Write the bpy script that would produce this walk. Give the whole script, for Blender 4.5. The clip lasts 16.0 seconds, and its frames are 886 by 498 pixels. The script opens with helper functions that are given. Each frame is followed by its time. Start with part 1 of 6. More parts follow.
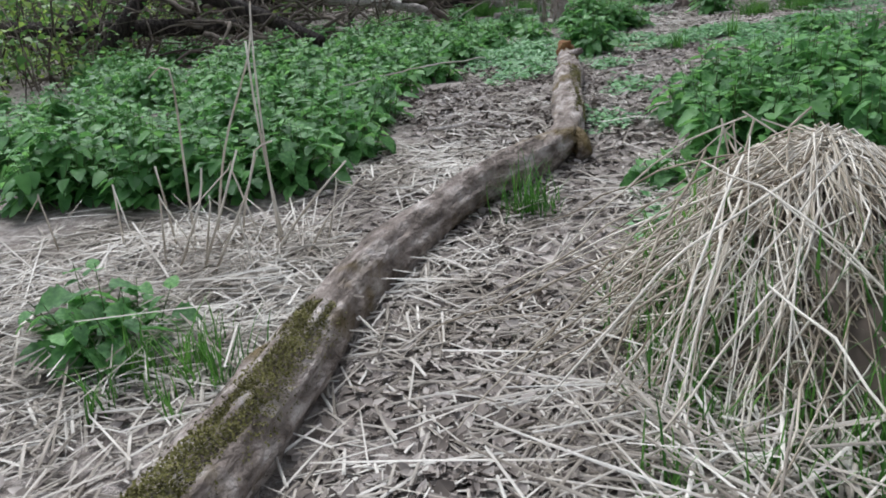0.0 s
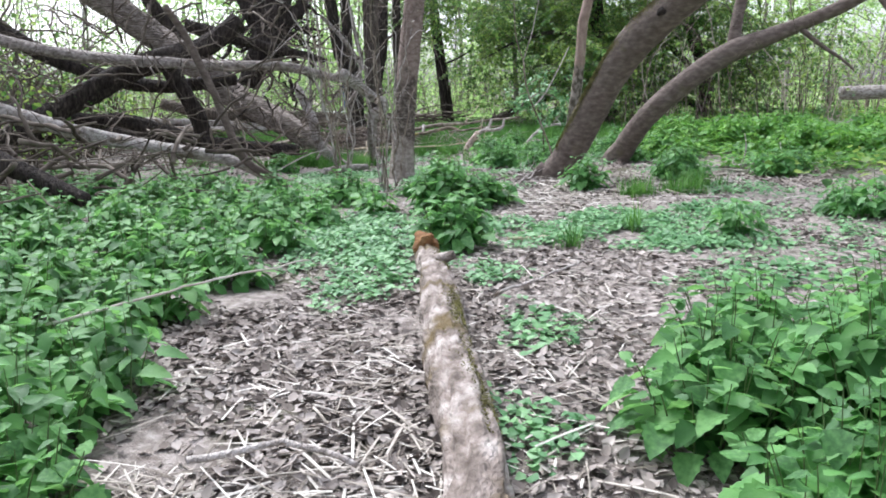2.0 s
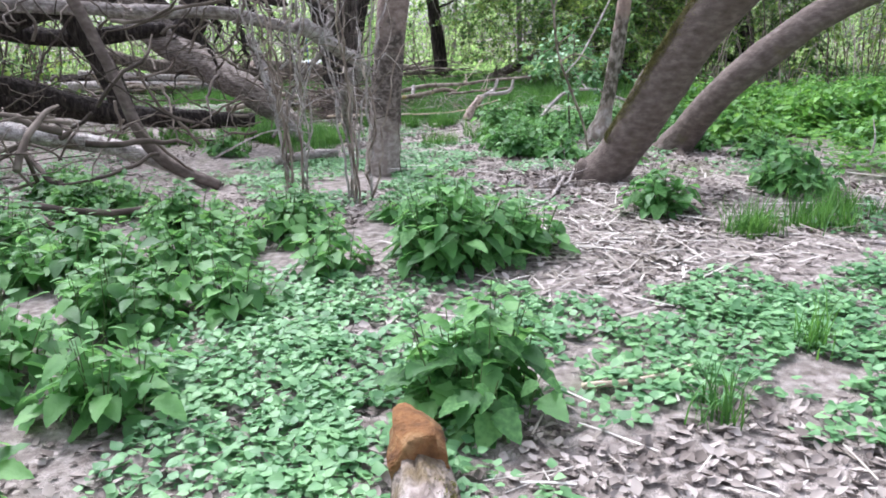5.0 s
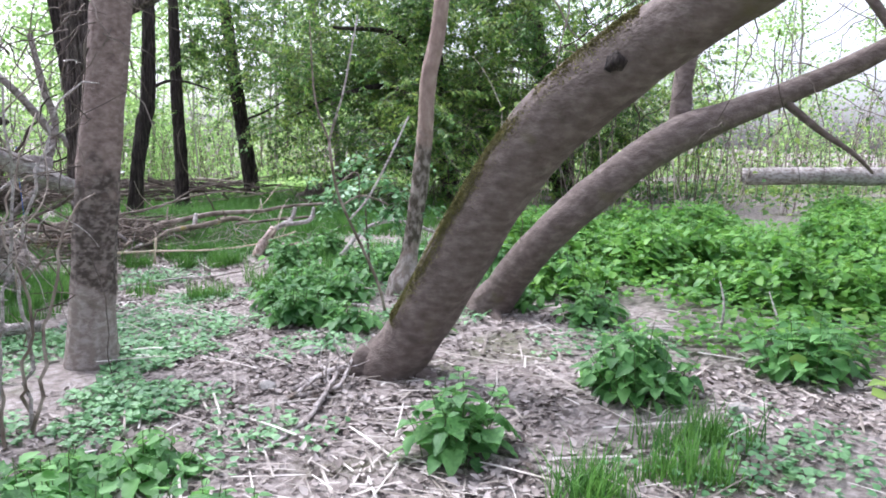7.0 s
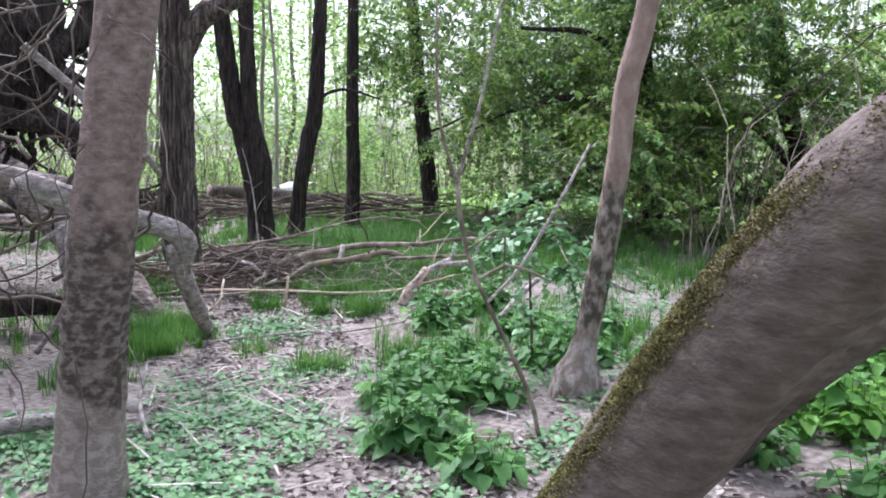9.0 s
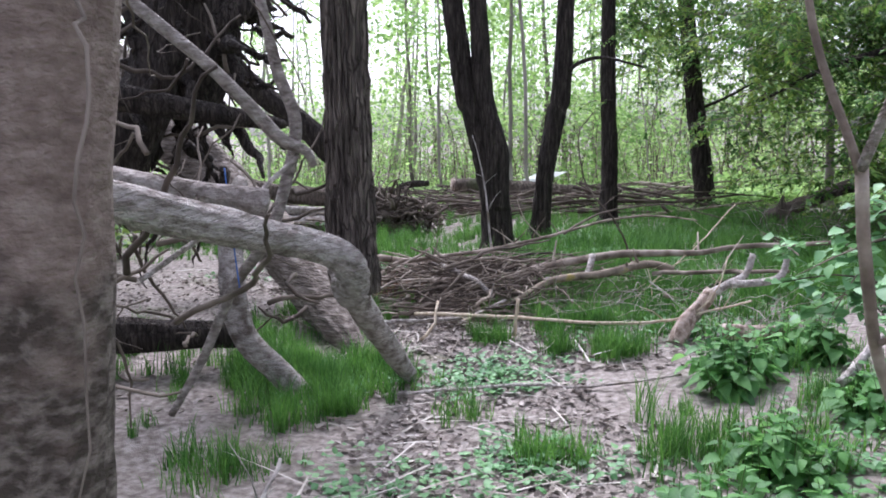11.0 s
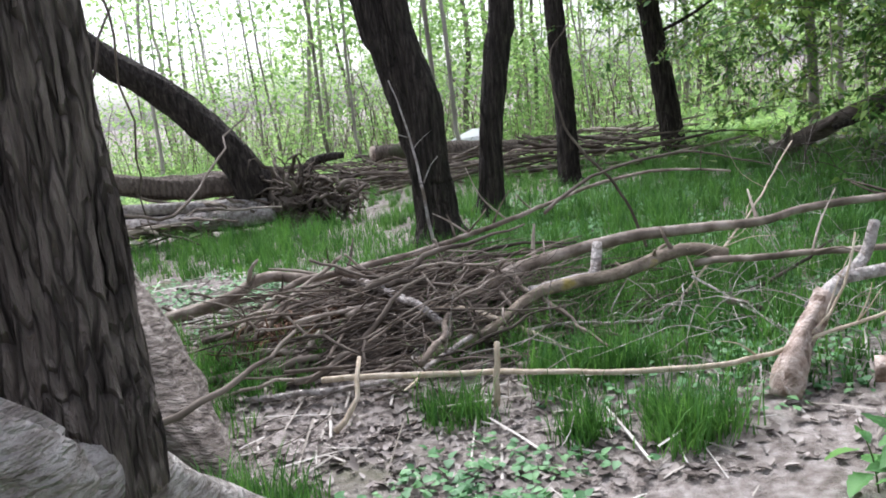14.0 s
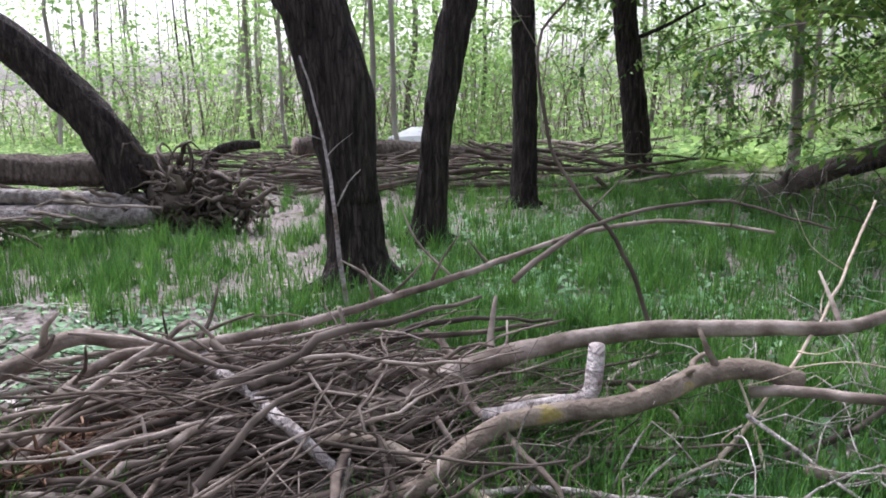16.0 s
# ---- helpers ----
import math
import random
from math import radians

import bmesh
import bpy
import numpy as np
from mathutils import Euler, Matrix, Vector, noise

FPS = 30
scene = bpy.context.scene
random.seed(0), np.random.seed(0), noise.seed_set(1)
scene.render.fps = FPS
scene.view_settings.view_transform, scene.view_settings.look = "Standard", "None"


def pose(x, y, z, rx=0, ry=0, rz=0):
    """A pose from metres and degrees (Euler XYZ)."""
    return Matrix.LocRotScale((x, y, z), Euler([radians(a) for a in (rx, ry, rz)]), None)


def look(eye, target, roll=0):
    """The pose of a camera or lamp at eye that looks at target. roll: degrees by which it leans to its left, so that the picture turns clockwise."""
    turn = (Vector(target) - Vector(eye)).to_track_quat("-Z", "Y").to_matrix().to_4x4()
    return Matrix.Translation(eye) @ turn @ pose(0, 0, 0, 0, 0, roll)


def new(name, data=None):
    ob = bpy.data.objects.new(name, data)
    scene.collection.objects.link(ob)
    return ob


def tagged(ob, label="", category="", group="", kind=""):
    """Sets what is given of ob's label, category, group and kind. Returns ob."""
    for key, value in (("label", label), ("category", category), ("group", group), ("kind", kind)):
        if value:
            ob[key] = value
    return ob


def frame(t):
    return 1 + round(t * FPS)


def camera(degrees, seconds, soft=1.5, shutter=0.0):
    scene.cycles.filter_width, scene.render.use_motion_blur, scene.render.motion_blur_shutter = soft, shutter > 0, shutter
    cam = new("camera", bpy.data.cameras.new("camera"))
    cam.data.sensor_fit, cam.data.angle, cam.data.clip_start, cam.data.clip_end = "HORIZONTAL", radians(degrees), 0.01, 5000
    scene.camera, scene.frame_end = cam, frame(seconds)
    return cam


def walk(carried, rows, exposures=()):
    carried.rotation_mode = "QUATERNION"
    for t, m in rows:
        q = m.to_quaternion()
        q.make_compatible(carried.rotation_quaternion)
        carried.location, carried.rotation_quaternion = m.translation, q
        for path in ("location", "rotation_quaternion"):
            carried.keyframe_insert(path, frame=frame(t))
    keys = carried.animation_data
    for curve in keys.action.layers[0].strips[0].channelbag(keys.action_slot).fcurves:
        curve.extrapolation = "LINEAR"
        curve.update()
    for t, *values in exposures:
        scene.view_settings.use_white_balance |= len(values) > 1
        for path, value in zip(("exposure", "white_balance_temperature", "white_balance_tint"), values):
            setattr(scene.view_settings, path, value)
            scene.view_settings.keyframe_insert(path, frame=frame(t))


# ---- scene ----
cam = camera(58.8, 16.0, soft=1.8)
PATH = [
    (0, (1.87, 0.921, 1.112), (1.421, 2.736, 0.402), -4.4),
    (0.5, (1.724, 1.569, 1.127), (1.288, 3.426, 0.525), -1.1),
    (1, (1.498, 2.235, 1.095), (1.228, 4.152, 0.593), -0.8),
    (1.5, (1.417, 2.834, 1.078), (1.346, 4.778, 0.612), -1.9),
    (2, (1.431, 3.563, 1.189), (1.422, 5.522, 0.784), 0.1),
    (2.5, (1.411, 4.227, 1.258), (1.5, 6.188, 0.874), 2.9),
    (3, (1.516, 4.718, 1.358), (1.615, 6.672, 0.943), 3.8),
    (3.2, (1.552, 4.97, 1.4), (1.62, 6.917, 0.949), 4.2),
    (5.3, (1.323, 7.046, 1.345), (1.361, 8.971, 0.805), -0.0),
    (5.5, (1.37, 7.247, 1.385), (1.449, 9.182, 0.889), -0.9),
    (6, (1.607, 7.846, 1.556), (1.821, 9.805, 1.219), -0.3),
    (6.5, (1.805, 8.309, 1.61), (2.179, 10.257, 1.353), 0.5),
    (7, (2.109, 8.801, 1.615), (2.525, 10.737, 1.331), 1.4),
    (7.5, (2.352, 9.31, 1.679), (2.535, 11.285, 1.427), 2.6),
    (8, (2.469, 9.99, 1.759), (2.575, 11.975, 1.547), 2.6),
    (8.5, (2.561, 10.519, 1.699), (2.638, 12.505, 1.483), 2.3),
    (9, (2.639, 11.188, 1.772), (2.557, 13.167, 1.496), 2.5),
    (9.5, (2.703, 11.844, 1.697), (2.439, 13.803, 1.397), 4.6),
    (10, (2.662, 12.393, 1.653), (2.104, 14.278, 1.29), 3.3),
    (10.2, (2.608, 12.658, 1.693), (1.933, 14.501, 1.309), 2.0),
    (12.3, (1.845, 14.681, 1.56), (1.232, 16.576, 1.379), -4.2),
    (12.5, (1.777, 14.883, 1.569), (1.204, 16.787, 1.359), -4.2),
    (13, (1.653, 15.318, 1.475), (1.076, 17.213, 1.205), -3.4),
    (13.5, (1.518, 15.843, 1.432), (0.769, 17.661, 1.066), -3.7),
    (14, (1.36, 16.343, 1.422), (0.805, 18.221, 1.013), -5.8),
    (14.5, (1.27, 16.75, 1.427), (0.879, 18.67, 1.025), -4.4),
    (15, (1.228, 17.315, 1.392), (0.873, 19.244, 0.997), -1.3),
    (15.5, (1.073, 17.798, 1.357), (0.743, 19.729, 0.954), -1.1),
    (16, (0.902, 18.266, 1.376), (0.519, 20.182, 0.947), -0.0),
]
walk(cam, [(t, look(eye, target, roll)) for t, eye, target, roll in PATH],
     exposures=[(0.0, 0.45, 5900, 9), (0.5, 0.5, 5900, 9), (1.0, 0.85, 5900, 10), (2.0, 1.25, 5900, 12), (3.0, 1.32, 5850, 13), (5.5, 1.45, 5800, 18), (7.0, 1.47, 5750, 19), (8.5, 1.4, 5750, 20), (10.0, 1.26, 5700, 23), (12.5, 1.14, 5850, 14), (14.0, 1.14, 5900, 14), (16.0, 1.1, 5850, 22)])

# ---- light ----
world = bpy.data.worlds.new("overcast_sky")
scene.world = world
world.use_nodes = True
wn = world.node_tree
sky = wn.nodes.new("ShaderNodeTexSky")
sky.sky_type, sky.sun_disc = "NISHITA", False
sky.sun_elevation, sky.sun_rotation = radians(52), radians(-35)
sky.dust_density, sky.ozone_density = 4.0, 1.0
grey = wn.nodes.new("ShaderNodeHueSaturation")
grey.inputs["Saturation"].default_value = 0.25
wn.links.new(sky.outputs[0], grey.inputs["Color"])
wn.links.new(grey.outputs[0], wn.nodes["Background"].inputs["Color"])
wn.nodes["Background"].inputs["Strength"].default_value = 0.15
sun = bpy.data.lights.new("sun", "SUN")
sun.energy, sun.angle, sun.color = 1.4, radians(25), (1.0, 0.97, 0.92)
sun_ob = new("sun", sun)
sun_ob.matrix_world = look((0, 0, 30), (0 + 9.0, 0 - 13.0, 8.0))

# ---- materials ----
def mat(name, stops, scale=6.0, rough=0.85, bump=0.3, bump_scale=40.0, stretch=(1, 1, 1), detail=6.0,
        patch=None, island=0.0, leafy=0.0, spec=0.3, objrand=0.0, patch_scale=1.5, bump_dist=0.02, crack=0.0, crack_stretch=(1, 1, 0.3), wob=0.05, crack_dark=0.4, bands=()):
    m = bpy.data.materials.new(name)
    m.use_nodes = True
    nt = m.node_tree
    N, L = nt.nodes, nt.links
    b = N["Principled BSDF"]
    tc = N.new("ShaderNodeTexCoord")
    mp = N.new("ShaderNodeMapping")
    mp.inputs["Scale"].default_value = stretch
    L.new(tc.outputs["Object"], mp.inputs["Vector"])
    n1 = N.new("ShaderNodeTexNoise")
    n1.inputs["Scale"].default_value, n1.inputs["Detail"].default_value = scale, detail
    L.new(mp.outputs[0], n1.inputs["Vector"])
    ramp = N.new("ShaderNodeValToRGB")
    e = ramp.color_ramp.elements
    while len(e) < len(stops):
        e.new(0.5)
    for k, c in enumerate(stops):
        e[k].position = 0.3 + 0.4 * k / max(1, len(stops) - 1)
        e[k].color = (*c, 1)
    fac = n1.outputs["Fac"]
    if island or objrand:
        src = N.new("ShaderNodeNewGeometry" if island else "ShaderNodeObjectInfo")
        ad = N.new("ShaderNodeMath")
        ad.operation = "MULTIPLY_ADD"
        L.new(src.outputs["Random Per Island" if island else "Random"], ad.inputs[0])
        ad.inputs[1].default_value = island or objrand
        sb = N.new("ShaderNodeMath")
        sb.operation = "SUBTRACT"
        L.new(fac, sb.inputs[0])
        sb.inputs[1].default_value = (island or objrand) / 2
        L.new(sb.outputs[0], ad.inputs[2])
        fac = ad.outputs[0]
    L.new(fac, ramp.inputs["Fac"])
    col = ramp.outputs["Color"]
    if patch:
        n2 = N.new("ShaderNodeTexNoise")
        n2.inputs["Scale"].default_value, n2.inputs["Detail"].default_value = patch_scale, 5
        L.new(tc.outputs["Object"], n2.inputs["Vector"])
        r2 = N.new("ShaderNodeValToRGB")
        r2.color_ramp.elements[0].position, r2.color_ramp.elements[1].position = patch[1], patch[1] + 0.12
        L.new(n2.outputs["Fac"], r2.inputs["Fac"])
        mx = N.new("ShaderNodeMix")
        mx.data_type = "RGBA"
        L.new(r2.outputs["Color"], mx.inputs["Factor"])
        L.new(col, mx.inputs["A"])
        mx.inputs["B"].default_value = (*patch[0], 1)
        col = mx.outputs["Result"]
    for lo, hi, pale, dark, soft in bands:
        # a belt of other bark between two heights, with a ragged rim
        sx = N.new("ShaderNodeSeparateXYZ")
        L.new(tc.outputs["Object"], sx.inputs[0])
        nb = N.new("ShaderNodeTexNoise")
        nb.inputs["Scale"].default_value, nb.inputs["Detail"].default_value = 6, 8
        L.new(tc.outputs["Object"], nb.inputs["Vector"])
        zz = N.new("ShaderNodeMath")
        zz.operation = "MULTIPLY_ADD"
        L.new(nb.outputs["Fac"], zz.inputs[0])
        zz.inputs[1].default_value = 1.1
        L.new(sx.outputs["Z"], zz.inputs[2])
        up, dn, both = N.new("ShaderNodeMapRange"), N.new("ShaderNodeMapRange"), N.new("ShaderNodeMath")
        for node, edge, ends in ((up, lo, (0, 1)), (dn, hi, (1, 0))):
            node.inputs["From Min"].default_value, node.inputs["From Max"].default_value = edge + 0.55 - soft, edge + 0.55 + soft
            node.inputs["To Min"].default_value, node.inputs["To Max"].default_value = ends
            L.new(zz.outputs[0], node.inputs["Value"])
        both.operation = "MULTIPLY"
        L.new(up.outputs[0], both.inputs[0])
        L.new(dn.outputs[0], both.inputs[1])
        n5 = N.new("ShaderNodeTexNoise")
        n5.inputs["Scale"].default_value, n5.inputs["Detail"].default_value = 11, 12
        L.new(mp.outputs[0], n5.inputs["Vector"])
        r5 = N.new("ShaderNodeValToRGB")
        r5.color_ramp.elements[0].position, r5.color_ramp.elements[0].color = 0.44, (*dark, 1)
        r5.color_ramp.elements[1].position, r5.color_ramp.elements[1].color = 0.62, (*pale, 1)
        L.new(n5.outputs["Fac"], r5.inputs["Fac"])
        mb = N.new("ShaderNodeMix")
        mb.data_type = "RGBA"
        L.new(both.outputs[0], mb.inputs["Factor"])
        L.new(col, mb.inputs["A"])
        L.new(r5.outputs["Color"], mb.inputs["B"])
        col = mb.outputs["Result"]
    crk = None
    if crack:
        mpc = N.new("ShaderNodeMapping")
        mpc.inputs["Scale"].default_value = crack_stretch
        wn1 = N.new("ShaderNodeTexNoise")
        wn1.inputs["Scale"].default_value = 9
        L.new(tc.outputs["Object"], wn1.inputs["Vector"])
        va = N.new("ShaderNodeVectorMath")
        va.operation = "MULTIPLY_ADD"
        L.new(wn1.outputs["Color"], va.inputs[0])
        va.inputs[1].default_value = (wob, wob, wob)
        L.new(tc.outputs["Object"], va.inputs[2])
        L.new(va.outputs[0], mpc.inputs["Vector"])
        vo = N.new("ShaderNodeTexVoronoi")
        vo.feature = "DISTANCE_TO_EDGE"
        vo.inputs["Scale"].default_value = crack
        L.new(mpc.outputs[0], vo.inputs["Vector"])
        cr = N.new("ShaderNodeValToRGB")
        cr.color_ramp.elements[0].color = (0.36, 0.34, 0.33, 1)
        cr.color_ramp.elements[1].position = 0.12
        L.new(vo.outputs["Distance"], cr.inputs["Fac"])
        mc = N.new("ShaderNodeMix")
        mc.data_type, mc.blend_type = "RGBA", "MULTIPLY"
        mc.inputs["Factor"].default_value = crack_dark
        L.new(col, mc.inputs["A"])
        L.new(cr.outputs["Color"], mc.inputs["B"])
        col, crk = mc.outputs["Result"], cr.outputs["Color"]
    L.new(col, b.inputs["Base Color"])
    b.inputs["Roughness"].default_value = rough
    b.inputs["Specular IOR Level"].default_value = spec
    if bump:
        n3 = N.new("ShaderNodeTexNoise")
        n3.inputs["Scale"].default_value, n3.inputs["Detail"].default_value = bump_scale, 4
        L.new(mp.outputs[0], n3.inputs["Vector"])
        bp = N.new("ShaderNodeBump")
        bp.inputs["Strength"].default_value, bp.inputs["Distance"].default_value = bump, bump_dist
        if crk is not None:
            ah = N.new("ShaderNodeMath")
            ah.operation = "MULTIPLY_ADD"
            L.new(crk, ah.inputs[0])
            ah.inputs[1].default_value = 1.0
            L.new(n3.outputs["Fac"], ah.inputs[2])
            L.new(ah.outputs[0], bp.inputs["Height"])
        else:
            L.new(n3.outputs["Fac"], bp.inputs["Height"])
        L.new(bp.outputs["Normal"], b.inputs["Normal"])
    if leafy:
        tr = N.new("ShaderNodeBsdfTranslucent")
        hs = N.new("ShaderNodeHueSaturation")
        hs.inputs["Value"].default_value, hs.inputs["Hue"].default_value = 1.3, 0.485
        L.new(col, hs.inputs["Color"])
        L.new(hs.outputs[0], tr.inputs["Color"])
        mxs = N.new("ShaderNodeMixShader")
        mxs.inputs[0].default_value = leafy
        L.new(b.outputs[0], mxs.inputs[1])
        L.new(tr.outputs[0], mxs.inputs[2])
        L.new(mxs.outputs[0], N["Material Output"].inputs["Surface"])
    return m

M_SOIL = mat("soil", [(0.14, 0.115, 0.1), (0.27, 0.235, 0.21), (0.42, 0.375, 0.345)], 18, 0.95, 1.0, 90, detail=12, patch=((0.11, 0.115, 0.06), 0.58), patch_scale=0.9)
M_BARK = mat("grey_brown_bark", [(0.085, 0.066, 0.052), (0.17, 0.135, 0.11), (0.27, 0.225, 0.19)], 7, 0.9, 0.9, 26, (3.2, 3.2, 0.7), patch=((0.12, 0.13, 0.07), 0.6), bump_dist=0.03, crack=34, crack_stretch=(1, 1, 0.25))
M_BARKW = mat("scarred_pink_brown_bark", [(0.15, 0.11, 0.092), (0.22, 0.167, 0.142), (0.31, 0.25, 0.215)], 12, 0.9, 0.8, 34, (1.6, 1.6, 2.6), detail=10, bump_dist=0.018,
              bands=((0.45, 1.25, (0.22, 0.185, 0.16), (0.07, 0.055, 0.045), 0.14), (-1.0, 0.45, (0.38, 0.335, 0.3), (0.25, 0.21, 0.18), 0.12)))
M_BARKB = mat("patchy_slim_bark", [(0.21, 0.15, 0.12), (0.28, 0.205, 0.165), (0.36, 0.28, 0.23)], 9, 0.8, 0.6, 30, (1.6, 1.6, 1.0), detail=9, bump_dist=0.02,
              bands=((0.45, 1.55, (0.27, 0.235, 0.2), (0.07, 0.058, 0.04), 0.1), (-1.0, 0.4, (0.4, 0.36, 0.325), (0.2, 0.165, 0.135), 0.12)))
M_BARKM = mat("smooth_brown_bark", [(0.082, 0.063, 0.052), (0.125, 0.098, 0.083), (0.185, 0.15, 0.13)], 11, 0.85, 0.7, 38, (1.0, 1.3, 1.9), patch=((0.105, 0.09, 0.05), 0.62), patch_scale=3.0, detail=14, bump_dist=0.016)
M_FLAKE = mat("flaking_limb_bark", [(0.2, 0.165, 0.145), (0.42, 0.375, 0.345), (0.6, 0.555, 0.525)], 13, 0.9, 1.0, 34, (1.4, 0.7, 2.2), patch=((0.17, 0.138, 0.118), 0.56), patch_scale=6, detail=14, bump_dist=0.06)
# darker version of the dead wood; shade under the canopy is in its colour
M_LIMB = mat("shaded_limb_bark", [(0.13, 0.108, 0.095), (0.27, 0.235, 0.213), (0.43, 0.39, 0.36)], 14, 0.9, 0.9, 36, (1.3, 0.8, 2.0), patch=((0.12, 0.097, 0.08), 0.57), patch_scale=6, detail=12, bump_dist=0.03)
M_STRINGY = mat("stringy_trunk_bark", [(0.07, 0.055, 0.045), (0.19, 0.158, 0.135), (0.36, 0.315, 0.28)], 7, 0.95, 1.0, 16, (1.0, 2.2, 5.5), detail=10, bump_dist=0.05)
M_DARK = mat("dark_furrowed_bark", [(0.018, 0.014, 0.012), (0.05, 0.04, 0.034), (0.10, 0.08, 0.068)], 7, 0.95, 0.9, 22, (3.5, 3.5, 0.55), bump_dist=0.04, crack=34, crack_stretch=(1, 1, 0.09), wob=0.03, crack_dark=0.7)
M_RIB = mat("ribbed_bark", [(0.06, 0.048, 0.042), (0.155, 0.127, 0.108), (0.28, 0.235, 0.2)], 7, 0.95, 1.0, 20, (4.5, 4.5, 0.45), bump_dist=0.05, crack=30, crack_stretch=(1, 1, 0.1), wob=0.04, crack_dark=0.7)
M_DEAD = mat("weathered_dead_wood", [(0.21, 0.178, 0.158), (0.43, 0.385, 0.355), (0.62, 0.575, 0.54)], 16, 0.85, 1.0, 40, (1.2, 0.4, 1.2), patch=((0.19, 0.15, 0.115), 0.57), patch_scale=5, detail=12, bump_dist=0.05)
M_LOG = mat("mossy_log_bark", [(0.08, 0.062, 0.05), (0.22, 0.18, 0.155), (0.46, 0.41, 0.375)], 9, 0.9, 1.0, 30, (1.5, 0.8, 1.5), patch=((0.125, 0.09, 0.04), 0.54), patch_scale=3.4, detail=14, bump_dist=0.035)
M_STICK = mat("brush_bark", [(0.075, 0.058, 0.045), (0.19, 0.15, 0.118), (0.4, 0.34, 0.285)], 7, 0.85, 0.4, 50, island=0.5, detail=9)
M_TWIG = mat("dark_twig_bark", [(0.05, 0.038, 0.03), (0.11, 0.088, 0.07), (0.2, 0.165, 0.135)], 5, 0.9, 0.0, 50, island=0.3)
M_PALE = mat("stripped_pale_wood", [(0.36, 0.28, 0.19), (0.52, 0.43, 0.32), (0.62, 0.54, 0.43)], 8, 0.7, 0.3, 60, (4, 4, 1))
M_CUT = mat("gnawed_bare_wood", [(0.28, 0.205, 0.16), (0.43, 0.34, 0.285), (0.57, 0.48, 0.42)], 20, 0.8, 0.8, 60, patch=((0.17, 0.12, 0.09), 0.52), patch_scale=12)
M_STRAW = mat("dead_reed_straw", [(0.2, 0.172, 0.14), (0.41, 0.37, 0.32), (0.6, 0.565, 0.51)], 3, 0.8, 0.0, island=0.45)
M_REED = mat("dry_reed_stalk", [(0.25, 0.205, 0.15), (0.47, 0.415, 0.335), (0.7, 0.65, 0.57)], 3, 0.75, 0.0, island=0.5)
M_ROT = mat("red_brown_rot", [(0.06, 0.032, 0.02), (0.14, 0.08, 0.05), (0.26, 0.16, 0.1)], 14, 0.95, 0.0, island=0.5)
M_LITTER = mat("dead_leaf_litter", [(0.13, 0.108, 0.093), (0.26, 0.225, 0.2), (0.42, 0.375, 0.34)], 4, 0.9, 0.0, island=0.5)
M_NETTLE = mat("nettle_leaf", [(0.05, 0.15, 0.04), (0.1, 0.265, 0.07), (0.17, 0.38, 0.11)], 5, 0.5, 0.25, 90, island=0.35, leafy=0.42, spec=0.4)
M_NETLEAF = mat("nettle_leaf_single", [(0.05, 0.15, 0.04), (0.1, 0.265, 0.07), (0.17, 0.38, 0.11)], 5, 0.5, 0.25, 90, objrand=0.35, leafy=0.42, spec=0.4)
# lit copy of the nettle leaf: yellow sunlight mixed into its greens
M_BRIGHT = mat("sunlit_nettle_leaf", [(0.055, 0.18, 0.028), (0.105, 0.275, 0.042), (0.17, 0.37, 0.06)], 5, 0.5, 0.2, 90, island=0.3, leafy=0.35, spec=0.35)
M_IVY = mat("ground_cover_leaf", [(0.075, 0.2, 0.075), (0.135, 0.3, 0.12), (0.22, 0.41, 0.18)], 5, 0.5, 0.0, island=0.35, leafy=0.25, spec=0.4)
M_STEM = mat("green_stem", [(0.06, 0.10, 0.03), (0.1, 0.15, 0.05)], 5, 0.6, 0.0)
M_GRASS = mat("grass_blade", [(0.036, 0.122, 0.02), (0.072, 0.2, 0.034), (0.13, 0.305, 0.055)], 3, 0.5, 0.0, island=0.4, leafy=0.3, spec=0.35)
M_CROWN = mat("tree_leaf", [(0.045, 0.12, 0.028), (0.11, 0.23, 0.05), (0.25, 0.37, 0.08)], 1.0, 0.5, 0.0, island=0.4, leafy=0.42, spec=0.3)
# far greens raised so that the leaf colour carries the bright distance haze
M_FARLEAF = mat("hazy_far_leaf", [(0.15, 0.29, 0.085), (0.28, 0.46, 0.15), (0.44, 0.62, 0.24)], 0.35, 0.6, 0.0, island=0.35, leafy=0.5, spec=0.2)
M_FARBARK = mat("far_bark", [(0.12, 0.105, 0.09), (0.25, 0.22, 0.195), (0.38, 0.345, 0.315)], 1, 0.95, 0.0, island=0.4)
M_MOSS = mat("moss", [(0.07, 0.066, 0.02), (0.125, 0.115, 0.036), (0.2, 0.185, 0.07)], 12, 1.0, 0.0, island=0.4)
M_TARP = mat("white_sheet", [(0.7, 0.7, 0.7), (0.85, 0.85, 0.85)], 3, 0.6, 0.1)
M_STONE = mat("grey_stone", [(0.2, 0.19, 0.17), (0.36, 0.34, 0.31)], 12, 0.9, 0.5, 40)

# ---- geometry helpers ----
R = np.random.default_rng(7)

def gz(x, y):
    x, y = np.asarray(x, float), np.asarray(y, float)
    z = 0.039 * np.clip(x - 2, -8, 8) + 0.019 * (np.clip(x - 2, -60, 60) - np.clip(x - 2, -8, 8))
    z = z - 0.2 * np.exp(-((x - 1.2) ** 2 + (y - 3.2) ** 2) / 2 / 1.6 ** 2)
    z = z - 0.22 * np.exp(-((x - 0.5) ** 2 + (y - 18.3) ** 2) / 2 / 2.0 ** 2)
    return z - 0.03 * np.clip(y - 25, 0, 60)

